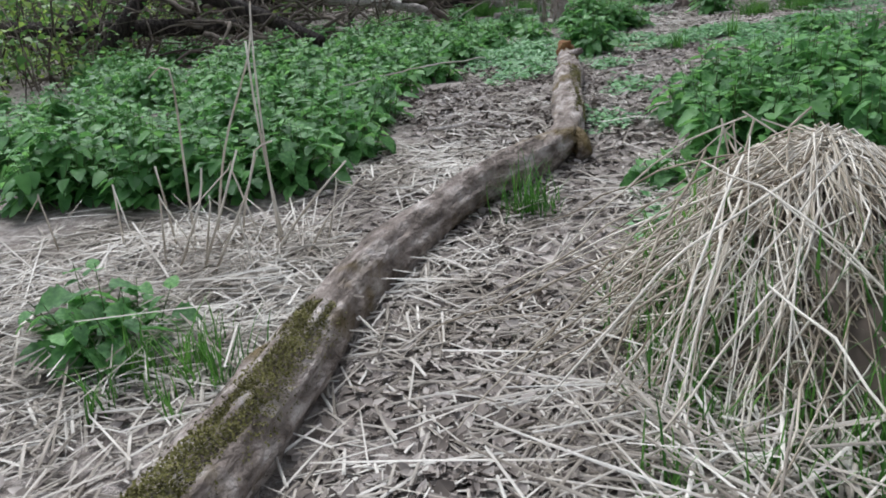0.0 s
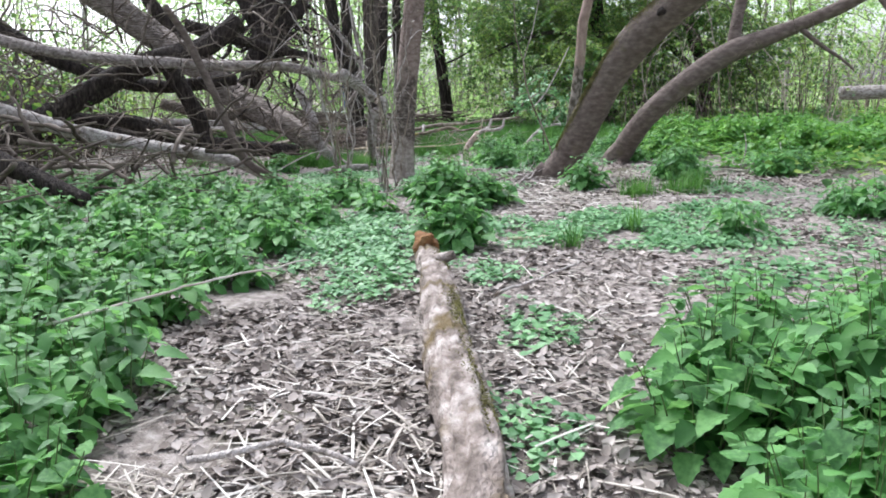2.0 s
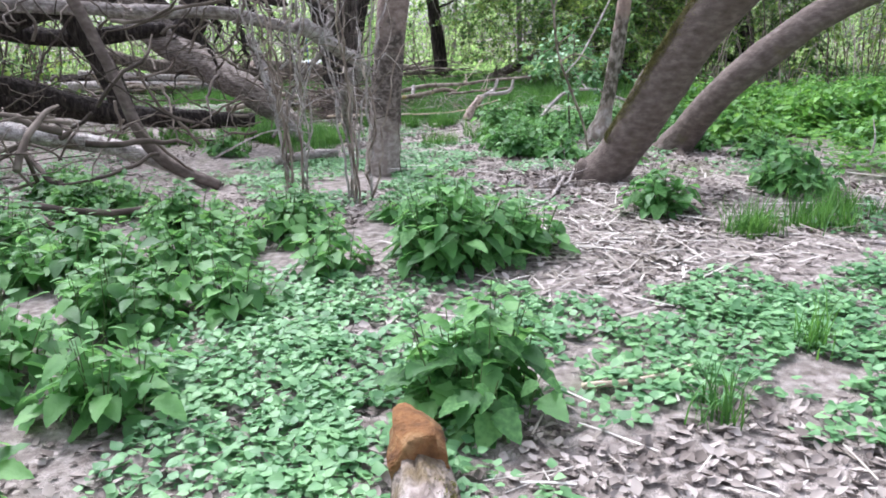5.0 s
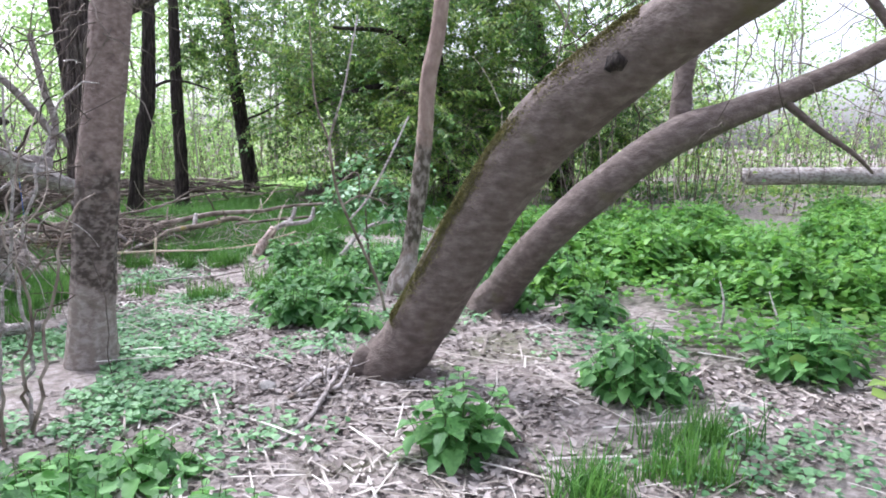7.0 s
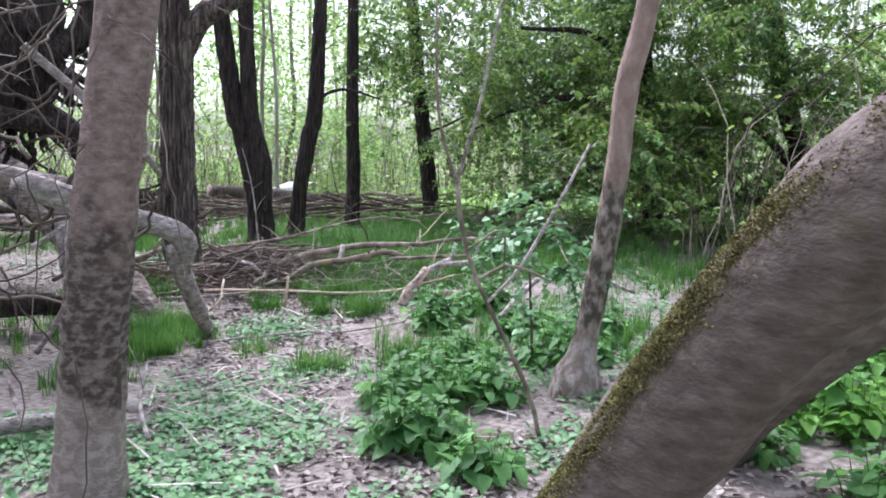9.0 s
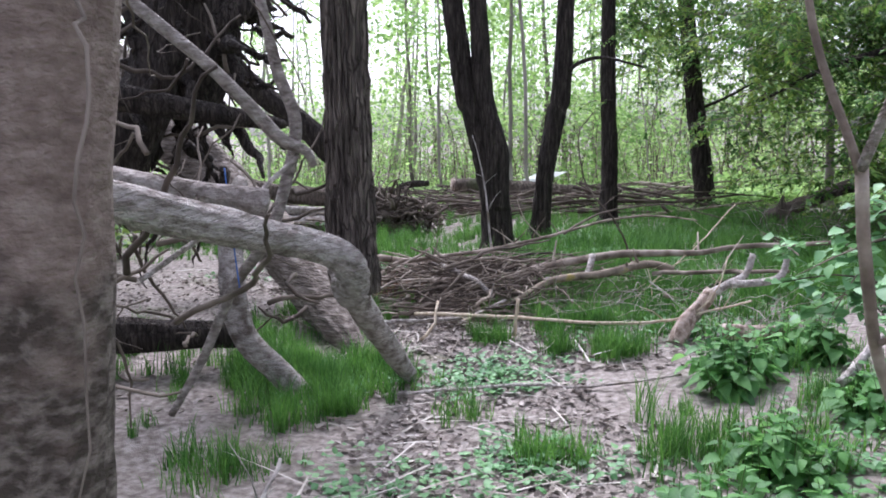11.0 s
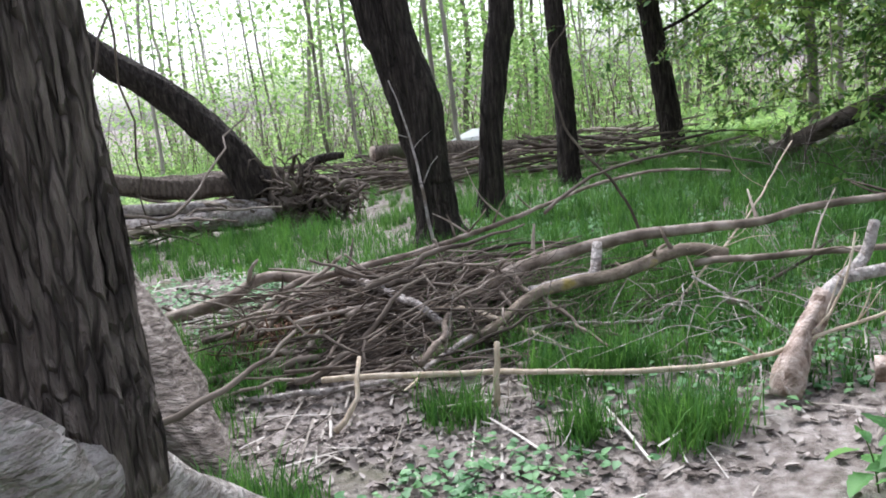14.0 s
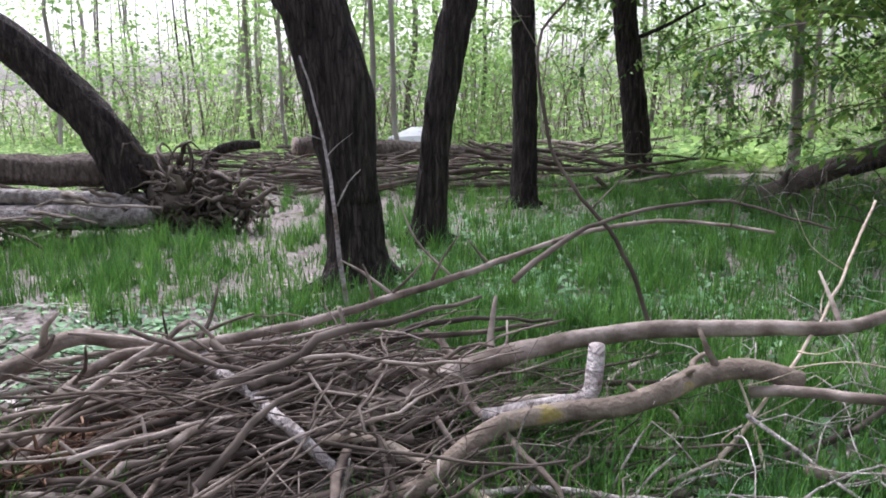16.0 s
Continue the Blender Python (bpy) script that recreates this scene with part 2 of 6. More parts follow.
def bumps(x, y):
    x, y = np.asarray(x, float), np.asarray(y, float)
    return (0.014 * np.sin(3.1 * x + 1.3 * np.sin(2.3 * y)) * np.sin(2.7 * y + 0.8 * np.sin(3.7 * x)) + 0.006 * np.sin(11 * x + 2 * np.sin(5 * y)) * np.sin(9.4 * y)
            + 0.004 * np.sin(23 * x + 3 * np.sin(14 * y)) * np.sin(27 * y + np.sin(19 * x)))

def gh(x, y):
    return gz(x, y) + bumps(x, y)

def mesh(name, V, F, material, smooth=True):
    me = bpy.data.meshes.new(name)
    V = np.asarray(V, np.float32)
    F = np.asarray(F, np.int32)
    k = F.shape[1]
    me.vertices.add(len(V))
    me.vertices.foreach_set("co", V.ravel())
    me.loops.add(F.size)
    me.loops.foreach_set("vertex_index", F.ravel())
    me.polygons.add(len(F))
    me.polygons.foreach_set("loop_start", np.arange(0, F.size, k, dtype=np.int32))
    me.polygons.foreach_set("use_smooth", np.full(len(F), smooth))
    me.materials.append(material)
    me.update(calc_edges=True)
    return me

def part(name, me, parent=None, label=""):
    ob = new(name, me)
    if parent is not None:
        ob.parent = parent
        ob.matrix_parent_inverse = parent.matrix_basis.inverted()
    if label:
        ob["label"] = label
    return ob

def thing(name, x, y, z, label, category, group="", kind=""):
    ob = new(name)
    ob.empty_display_size = 0.1
    ob.matrix_basis = pose(x, y, z)
    return tagged(ob, label, category, group, kind)

def spline(P, step):
    """Catmull-Rom through the rows of P (any number of columns), sampled about every step metres."""
    P = np.asarray(P, float)
    Q = np.vstack([2 * P[0] - P[1], P, 2 * P[-1] - P[-2]])
    out = []
    for i in range(1, len(Q) - 2):
        n = max(2, int(np.linalg.norm(Q[i + 1, :3] - Q[i, :3]) / step))
        t = np.linspace(0, 1, n, endpoint=False)[:, None]
        a, b, c, d = Q[i - 1], Q[i], Q[i + 1], Q[i + 2]
        out.append(0.5 * (2 * b + (c - a) * t + (2 * a - 5 * b + 4 * c - d) * t ** 2 + (3 * b - a - 3 * c + d) * t ** 3))
    out.append(P[-1:])
    return np.vstack(out)

def tube(P, sides=8, step=0.15, ridge=0.0, lumps=0.0, seed=0, waves=9, cap=True, wander=0.0):
    """A tapered limb through rows of (x, y, z, radius): quads, with furrows along it and lumps."""
    S = spline(P, step)
    C, rad = S[:, :3].copy(), np.maximum(S[:, 3], 0.0012)
    rng = np.random.default_rng(seed + 11)
    if wander:
        w = rng.normal(0, 1, C.shape).cumsum(0)
        w -= np.linspace(0, 1, len(C))[:, None] * w[-1]
        C += wander * w / max(1.0, len(C) ** 0.5)
    T = np.gradient(C, axis=0)
    T /= np.linalg.norm(T, axis=1)[:, None] + 1e-9
    ref = np.array([0, 0, 1.0]) if abs(T[0][2]) < 0.8 else np.array([1.0, 0, 0])
    A = np.cross(T, ref)
    A /= np.linalg.norm(A, axis=1)[:, None] + 1e-9
    B = np.cross(T, A)
    th = np.linspace(0, 2 * np.pi, sides, endpoint=False)
    s = np.arange(len(C))[:, None] * step
    ph = rng.uniform(0, 6.28, 6)
    r = rad[:, None] * np.ones((1, sides))
    if ridge:
        r = r * (1 + ridge * (np.abs(np.sin(waves / 2 * th[None] + ph[0] + 0.9 * np.sin(1.7 * s + ph[1]) + 0.5 * np.sin(5.3 * s + ph[4]))) - 0.5)
                 + ridge * 0.5 * np.sin((waves + 4) * th[None] + 6 * np.sin(2.1 * s + ph[2])) * np.sin(9 * s + ph[3]))
    if lumps:
        r = r * (1 + lumps * np.sin(th[None] * 2 + 2.1 * s + ph[4]) * np.sin(3.3 * s + ph[5]) + 0.6 * lumps * np.sin(3 * th[None] - 4.7 * s) * np.sin(7 * s + ph[1]))
    V = C[:, None] + r[..., None] * (np.cos(th)[None, :, None] * A[:, None] + np.sin(th)[None, :, None] * B[:, None])
    V = V.reshape(-1, 3)
    i = np.arange(len(C) - 1)[:, None] * sides
    j = np.arange(sides)[None]
    k = (j + 1) % sides
    F = np.stack([i + j, i + k, i + sides + k, i + sides + j], -1).reshape(-1, 4)
    if cap:
        n = len(V)
        V = np.vstack([V, C[:1], C[-1:] + T[-1:] * rad[-1] * 0.25])
        j, k = np.arange(sides), (np.arange(sides) + 1) % sides
        l = (len(C) - 1) * sides
        F = np.vstack([F, np.stack([k, j, np.full(sides, n), np.full(sides, n)], -1), np.stack([l + j, l + k, np.full(sides, n + 1), np.full(sides, n + 1)], -1)])
    return V, F

def join(pieces):
    V, F, n = [], [], 0
    for v, f in pieces:
        V.append(v)
        F.append(f + n)
        n += len(v)
    return np.vstack(V), np.vstack(F)

def tubes_mesh(name, pieces, material):
    """Joined limbs; end caps are triangles, so quads and triangles go through from_pydata."""
    V, F = join(pieces)
    me = bpy.data.meshes.new(name)
    q = F[F[:, 2] != F[:, 3]]
    t = F[F[:, 2] == F[:, 3]][:, :3]
    me.from_pydata(V.tolist(), [], q.tolist() + t.tolist())
    me.polygons.foreach_set("use_smooth", np.ones(len(me.polygons), bool))
    me.materials.append(material)
    me.update()
    return me

def turn_z(a):
    c, s = np.cos(a), np.sin(a)
    z, o = np.zeros_like(a), np.ones_like(a)
    return np.stack([np.stack([c, -s, z], -1), np.stack([s, c, z], -1), np.stack([z, z, o], -1)], -2)

def turn_x(a):
    c, s = np.cos(a), np.sin(a)
    z, o = np.zeros_like(a), np.ones_like(a)
    return np.stack([np.stack([o, z, z], -1), np.stack([z, c, -s], -1), np.stack([z, s, c], -1)], -2)

def turn_y(a):
    c, s = np.cos(a), np.sin(a)
    z, o = np.zeros_like(a), np.ones_like(a)
    return np.stack([np.stack([c, z, s], -1), np.stack([z, o, z], -1), np.stack([-s, z, c], -1)], -2)

def leaf_turns(az, pitch, roll):
    return turn_z(az) @ turn_x(pitch) @ turn_y(roll)

def strew(template, places, turns, sizes):
    """Copies of a template (verts, faces) joined: rows of places, 3x3 turns, sizes (n,) or (n, 3)."""
    tv, tf = template
    sizes = np.asarray(sizes, float)
    sizes = sizes[:, None] * np.ones((1, 3)) if sizes.ndim == 1 else sizes
    V = np.einsum("nij,nkj->nki", turns, tv[None] * sizes[:, None]) + np.asarray(places)[:, None]
    F = tf[None] + (np.arange(len(V)) * len(tv))[:, None, None]
    return V.reshape(-1, 3), F.reshape(-1, tf.shape[1])

def leaf_template(width, teeth=0, droop=0.15, fold=0.12, rows=4):
    """A pointed leaf of length 1 along +y, folded at its midrib; teeth: how deep its edge is toothed."""
    ys = np.linspace(0, 1, rows + 1)
    wd = width * np.sin(np.pi * np.clip(ys, 0, 1) ** 0.62) ** 0.8
    V = [(0, 0, 0)]
    for n, (y, w) in enumerate(zip(ys[1:-1], wd[1:-1])):
        z = -droop * y ** 2
        V += [(-w, y - 0.05, z + fold * w), (0, y, z), (w, y - 0.05, z + fold * w)]
        if teeth:
            V += [(-w * (1 - teeth), y + 0.05, z + fold * w * 0.8), (w * (1 - teeth), y + 0.05, z + fold * w * 0.8)]
    V.append((0, 1, -droop))
    F, step = [], 5 if teeth else 3
    for n in range(rows - 1):
        a = 1 + n * step
        if n == 0:
            F += [(0, a + 1, a), (0, a + 2, a + 1)]
        else:
            p = a - step
            lo, ro = (p + 3, p + 4) if teeth else (p, p + 2)
            F += [(lo, p + 1, a), (p + 1, a + 1, a), (p + 1, ro, a + 2), (p + 1, a + 2, a + 1)]
        if teeth:
            F += [(a, a + 1, a + 3), (a + 1, a + 2, a + 4)]
    p = 1 + (rows - 2) * step
    lo, ro = (p + 3, p + 4) if teeth else (p, p + 2)
    F += [(lo, p + 1, len(V) - 1), (p + 1, ro, len(V) - 1)]
    return np.array(V, float), np.array(F)

NETTLE = leaf_template(0.36, 0.22, 0.22, 0.25, 5)
BIGLEAF = leaf_template(0.34, 0.0, 0.2, 0.2, 4)
SMALL = leaf_template(0.42, 0.0, 0.15, 0.2, 3)
FAR = (np.array([(0, 0, 0), (-0.38, 0.45, 0.12), (0.38, 0.5, 0.12), (0, 1, -0.1)]), np.array([(0, 3, 1), (0, 2, 3)]))
SLIM = leaf_template(0.2, 0.0, 0.2, 0.15, 3)
DEADLEAF = leaf_template(0.33, 0.0, -0.25, 0.5, 3)
BLADE = (np.array([(-0.5, 0, 0), (0.5, 0, 0), (-0.4, 0.06, 0.4), (0.4, 0.06, 0.4), (-0.25, 0.22, 0.75), (0.25, 0.22, 0.75), (0, 0.45, 1.0)]),
         np.array([(0, 1, 3), (0, 3, 2), (2, 3, 5), (2, 5, 4), (4, 5, 6)]))
STRAW = (np.array([(-0.5, 0, 0.5), (0, 0, 1), (0.5, 0, 0.5), (-0.5, 0.5, 0.9), (0, 0.5, 1.4), (0.5, 0.5, 0.9), (-0.4, 1, 0.4), (0, 1, 0.9), (0.4, 1, 0.4)]),
         np.array([(0, 1, 4), (0, 4, 3), (1, 2, 5), (1, 5, 4), (3, 4, 7), (3, 7, 6), (4, 5, 8), (4, 8, 7)]))

# ---- ground ----
def axis(lo, hi, fine_lo, fine_hi, fine):
    a = np.arange(fine_lo, fine_hi, fine)
    up, v, s = [], fine_hi, fine
    while v < hi:
        up.append(v)
        s *= 1.25
        v += s
    dn, v, s = [], fine_lo, fine
    while v > lo:
        s *= 1.25
        v -= s
        dn.append(v)
    return np.r_[dn[::-1], a, up, hi]

gx, gy = axis(-160, 160, -3.5, 6.5, 0.07), axis(-60, 260, 1.0, 24.0, 0.07)
X, Y = np.meshgrid(gx, gy)
near = np.exp(-(np.clip(np.abs(X - 1.5) - 6, 0, 50) + np.clip(np.abs(Y - 13) - 13, 0, 50)) / 2)
GV = np.stack([X, Y, gz(X, Y) + bumps(X, Y) * near], -1).reshape(-1, 3)
ii = (np.arange(len(gy) - 1)[:, None] * len(gx) + np.arange(len(gx) - 1)[None]).ravel()
tagged(part("ground", mesh("ground", GV, np.stack([ii, ii + 1, ii + 1 + len(gx), ii + len(gx)], -1), M_SOIL)),
       "trodden greyish forest soil with leaf litter", "ground", kind="structure")

def blob_points(zones, rng):
    """Random places inside ellipses (cx, cy, rx, ry, number), denser to the middle, with ragged rims."""
    out = []
    for cx, cy, rx, ry, n in zones:
        a, r = rng.uniform(0, 6.283, n), rng.uniform(0, 1, n) ** 0.6
        r = r * (0.8 + 0.25 * np.sin(3 * a + cx) + 0.15 * np.sin(7 * a + cy))
        out.append(np.stack([cx + rx * r * np.cos(a), cy + ry * r * np.sin(a)], -1))
    return np.vstack(out)

LOGLINE = [(0.82, 1.6), (0.83, 2.3), (0.81, 2.9), (0.79, 3.5), (0.85, 4.0), (0.97, 4.45), (1.13, 4.83), (1.35, 5.18), (1.51, 5.6), (1.51, 6.1), (1.43, 7.0), (1.38, 8.05), (1.30, 8.9)]

def off_log(P, gap):
    S = spline([(x, y, 0) for x, y in LOGLINE], 0.1)[:, :2]
    d = np.sqrt(((P[:, None, :2] - S[None]) ** 2).sum(-1)).min(1)
    return P[d > gap]

def moss_tufts(parent, S, span, n, seed, side=None, size=0.012):
    """Short moss sprigs on limb rows S (x, y, z, r), between two angles from straight up (to the left: plus)."""
    rng = np.random.default_rng(seed)
    T = np.gradient(S[:, :3], axis=0)
    T /= np.linalg.norm(T, axis=1)[:, None]
    up = np.array(side if side is not None else (0, 0, 1.0))
    U = up - (T @ up)[:, None] * T
    U /= np.linalg.norm(U, axis=1)[:, None]
    W = np.cross(U, T)
    k = rng.integers(0, len(S), n)
    k = k[(np.sin(k * 0.11 + seed) + np.sin(k * 0.037) + rng.normal(0, 0.5, n)) > -0.4]
    n = len(k)
    a = rng.normal(sum(span) / 2, (span[1] - span[0]) / 3.2, n)
    N3 = np.cos(a)[:, None] * U[k] - np.sin(a)[:, None] * W[k]
    P3 = S[k, :3] + N3 * S[k, 3:4] * 1.01 + T[k] * rng.uniform(-0.012, 0.012, (n, 1)) + rng.normal(0, 0.004, (n, 3))
    V, F = strew(SMALL, P3, leaf_turns(rng.uniform(0, 6.283, n), rng.uniform(0.2, 1.4, n), rng.normal(0, 0.3, n)), size * rng.uniform(0.6, 1.6, n))
    return tagged(part("moss", mesh("moss_tufts", V, F, M_MOSS), parent, "yellow-brown moss cushion"), kind="stuff")

# ---- fallen log along the path ----
def fallen_log():
    lg = thing("fallen_log", 1.4, 5.5, 0, "long crooked fallen log with moss and peeling grey bark", "log")
    rad = [0.125, 0.12, 0.112, 0.105, 0.105, 0.1, 0.105, 0.112, 0.1, 0.098, 0.1, 0.095, 0.085]
    P = [(x, y, gz(x, y) + r * 0.82, r) for (x, y), r in zip(LOGLINE, rad)]
    part("trunk", tubes_mesh("log_trunk", [tube(P, 36, 0.025, 0.16, 0.11, 3, 9)], M_LOG), lg)
    part("broken_end", tubes_mesh("log_end", [tube([(1.30, 8.85, 0.09, 0.088), (1.27, 9.0, 0.10, 0.08), (1.24, 9.1, 0.12, 0.05)], 16, 0.03, 0.3, 0.2, 5, 9)],
                            mat("rusty_rotten_wood", [(0.10, 0.045, 0.018), (0.2, 0.095, 0.035), (0.28, 0.17, 0.08)], 14, 0.95, 0.8, 60)), lg, "rust-brown rotten end")
    part("knot", tubes_mesh("log_knot", [tube([(1.36, 8.35, 0.12, 0.045), (1.43, 8.33, 0.15, 0.035), (1.48, 8.32, 0.17, 0.025)], 10, 0.03, 0.2, 0.1, 6, 5)], M_LOG), lg)
    part("branch_stub", tubes_mesh("log_stub", [tube([(1.5, 5.6, 0.0, 0.07), (1.6, 5.52, 0.0, 0.06), (1.64, 5.42, -0.05, 0.045)], 10, 0.03, 0.2, 0.15, 8, 5)], M_LOG), lg)
    S = spline(P, 0.02)
    moss_tufts(lg, S[(S[:, 1] > 2.0) & (S[:, 1] < 3.35)], (-0.7, 0.9), 15000, 12, size=0.0065)
    moss_tufts(lg, S[(S[:, 1] > 5.9) & (S[:, 1] < 8.8)], (0.35, 1.5), 8000, 13, size=0.007)
fallen_log()

# ---- standing and leaning trees ----
def limb_mesh(name, rows, material, sides=24, step=0.05, ridge=0.1, lumps=0.05, seed=0, waves=11):
    return tubes_mesh(name, [tube(rows, sides, step, ridge, lumps, seed, waves)], material)

def tree(name, label, rows, material, flare=1.5, limbs=(), seed=0, waves=11, sides=28, ridge=0.1, lumps=0.04, twigs=(), roots=4):
    x, y, z, r = rows[0]
    t = thing(name, x, y, z, label, "tree")
    foot = [(x, y, z - 0.25, r * flare * 1.1), (x + (rows[1][0] - x) * 0.05, y + (rows[1][1] - y) * 0.05, z + 0.04, r * flare)]
    k = 0.3 / max(0.3, np.linalg.norm(np.subtract(rows[1][:3], rows[0][:3])))
    foot.append(tuple(np.array(rows[0]) * (1 - k) + np.array(rows[1]) * k))
    part("trunk", limb_mesh(name + "_trunk", foot + list(rows[1:]), material, sides, 0.045, ridge, lumps, seed, waves), t)
    rr = np.random.default_rng(seed + 70)
    for n in range(roots):
        a = rr.uniform(0, 1) + 6.283 * n / roots
        c, q = np.cos(a), np.sin(a)
        L = r * rr.uniform(2.0, 3.0)
        part("root", limb_mesh(name + "_root", [(x + c * r * 0.5, y + q * r * 0.5, z + r * 0.9, r * 0.5), (x + c * r * 1.25, y + q * r * 1.25, z + r * 0.25, r * 0.4), (x + c * L, y + q * L, float(gz(x + c * L, y + q * L)) - 0.03, r * 0.2)], material, 10, 0.04, 0.15, 0.1, seed + n, 5), t)
    for n, l in enumerate(limbs):
        part("limb", limb_mesh(name + "_limb", l, material, 14, 0.06, 0.08, 0.06, seed + 20 + n, 7), t)
    if twigs:
        bundle = part("twig", tubes_mesh(name + "_twigs", [tube(w, 5, 0.07, 0, 0, seed + n, wander=0.05) for n, w in enumerate(twigs)], M_TWIG), t)
        bundle["kind"] = "stuff"
    return t

def hanging_twigs(n, box, length, seed, drop=0.7, r=0.005):
    rng = np.random.default_rng(seed)
    out = []
    for _ in range(n):
        p = np.array([rng.uniform(*box[0]), rng.uniform(*box[1]), rng.uniform(*box[2])])
        d = rng.normal(0, 1, 3)
        d[2] = d[2] * 0.5 - drop
        d /= np.linalg.norm(d)
        L = length * rng.uniform(0.5, 1.2)
        q = p + d * L * 0.5 + rng.normal(0, 0.08, 3)
        e = q + (d + (0, 0, -0.3)) * L * 0.5 + rng.normal(0, 0.08, 3)
        out.append([(*p, r), (*q, r * 0.8), (*e, r * 0.35)])
    return out

# tree A, upright, beside the path
tree("upright_tree", "upright grey-brown tree with a dark scarred lower trunk", [(0.79, 14.78, 0.0, 0.16), (0.83, 14.8, 0.75, 0.152), (0.9, 14.82, 1.56, 0.142), (0.98, 14.86, 2.34, 0.135), (1.05, 14.9, 3.6, 0.1), (1.1, 14.9, 6.0, 0.07)], M_BARKW, 1.1, seed=1, roots=0,
     twigs=hanging_twigs(22, ((0.3, 0.9), (14.3, 14.7), (0.6, 2.6)), 0.9, 4) + hanging_twigs(10, ((0.75, 1.1), (14.7, 14.9), (1.6, 2.6)), 0.9, 5))
# tree B, behind the leaning ones
tree("scarred_tree", "slim tree with flaking patchy bark and a bare pink upper trunk", [(3.42, 16.78, 0.05, 0.1), (3.55, 16.77, 1.02, 0.085), (3.60, 16.76, 1.62, 0.08), (3.63, 16.76, 2.2, 0.078), (3.73, 16.75, 2.8, 0.075), (3.85, 16.7, 4.5, 0.06)], M_BARKB, 1.8, seed=2)
# tree C, leaning over the path, and D behind it
CROWS = [(2.84, 13.98, -0.03, 0.2), (3.08, 13.72, 0.5, 0.192), (3.3, 13.46, 1.05, 0.192), (3.49, 13.23, 1.46, 0.194), (3.66, 13.03, 1.74, 0.196), (3.9, 12.77, 2.01, 0.192), (4.12, 12.53, 2.22, 0.182), (4.6, 12.0, 2.62, 0.17)]
CT = tree("leaning_tree", "thick mossy tree leaning over the path", CROWS + [(5.7, 10.9, 3.4, 0.14)], M_BARKM, 1.12, seed=3, waves=13, ridge=0.045, lumps=0.05)
CS = spline(CROWS, 0.02)
moss_tufts(CT, CS[(CS[:, 2] > 0.35) & (CS[:, 2] < 1.8)], (-0.35, 0.35), 42000, 14, (-0.78, -0.2, 0.6), 0.006)
moss_tufts(CT, CS[(CS[:, 2] > 1.75) & (CS[:, 2] < 2.15)], (-0.5, 0.6), 16000, 15, (-0.7, 0.2, 0.7), 0.0075)
part("knot", tubes_mesh("tree_knot", [tube([(3.84, 12.71, 2.0, 0.065), (3.8, 12.6, 2.01, 0.05), (3.785, 12.57, 2.015, 0.02)], 12, 0.02, 0.3, 0.2, 6, 7)], M_DARK), CT, "dark knot hole")
tree("bowed_tree", "second leaning tree bowing away with a broken stub", [(3.98, 15.5, 0.05, 0.15), (4.14, 15.25, 0.46, 0.155), (4.4, 15.0, 0.88, 0.15), (4.95, 14.9, 1.38, 0.15), (5.4, 14.88, 1.67, 0.148), (5.86, 14.85, 1.86, 0.115), (6.46, 14.74, 2.11, 0.092), (7.03, 14.55, 2.42, 0.08), (8.0, 14.2, 3.1, 0.06)], M_BARKM, 1.35, seed=4, waves=12, ridge=0.08,
     limbs=[[(5.45, 14.98, 1.66, 0.09), (5.50, 15.05, 2.1, 0.085), (5.58, 15.1, 2.6, 0.08), (5.6, 15.1, 4.0, 0.06)],
            [(6.2, 14.8, 2.05, 0.04), (6.5, 14.6, 1.75, 0.03), (6.75, 14.45, 1.55, 0.02), (6.9, 14.4, 1.4, 0.012)],
            [(6.6, 14.6, 3.1, 0.05), (7.0, 14.4, 2.5, 0.04), (7.3, 14.2, 2.0, 0.03)]],
     twigs=hanging_twigs(45, ((4.8, 7.8), (14.2, 15.4), (1.7, 3.2)), 0.8, 6) + hanging_twigs(14, ((3.6, 5.5), (13.2, 15), (1.8, 3.2)), 1.0, 9, r=0.006))

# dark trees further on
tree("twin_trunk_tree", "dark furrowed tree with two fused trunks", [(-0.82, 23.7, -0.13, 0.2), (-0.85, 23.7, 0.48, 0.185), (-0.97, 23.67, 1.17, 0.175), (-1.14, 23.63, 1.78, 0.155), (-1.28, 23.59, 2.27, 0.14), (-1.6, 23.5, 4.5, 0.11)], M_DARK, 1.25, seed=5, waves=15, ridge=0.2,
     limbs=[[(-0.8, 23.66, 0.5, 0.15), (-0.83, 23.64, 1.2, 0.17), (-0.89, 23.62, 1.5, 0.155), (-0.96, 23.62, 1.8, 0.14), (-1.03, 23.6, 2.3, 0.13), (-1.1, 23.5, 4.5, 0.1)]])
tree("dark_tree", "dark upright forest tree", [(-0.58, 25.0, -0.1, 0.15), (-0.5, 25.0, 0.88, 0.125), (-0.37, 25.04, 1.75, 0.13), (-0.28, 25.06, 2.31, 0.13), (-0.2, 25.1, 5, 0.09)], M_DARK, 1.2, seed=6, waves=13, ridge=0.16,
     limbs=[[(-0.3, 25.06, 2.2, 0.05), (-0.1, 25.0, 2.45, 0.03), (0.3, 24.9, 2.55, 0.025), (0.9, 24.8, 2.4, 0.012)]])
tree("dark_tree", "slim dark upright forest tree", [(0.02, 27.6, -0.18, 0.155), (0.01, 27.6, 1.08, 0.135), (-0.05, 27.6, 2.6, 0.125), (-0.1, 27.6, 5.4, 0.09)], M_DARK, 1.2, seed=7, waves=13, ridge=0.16)
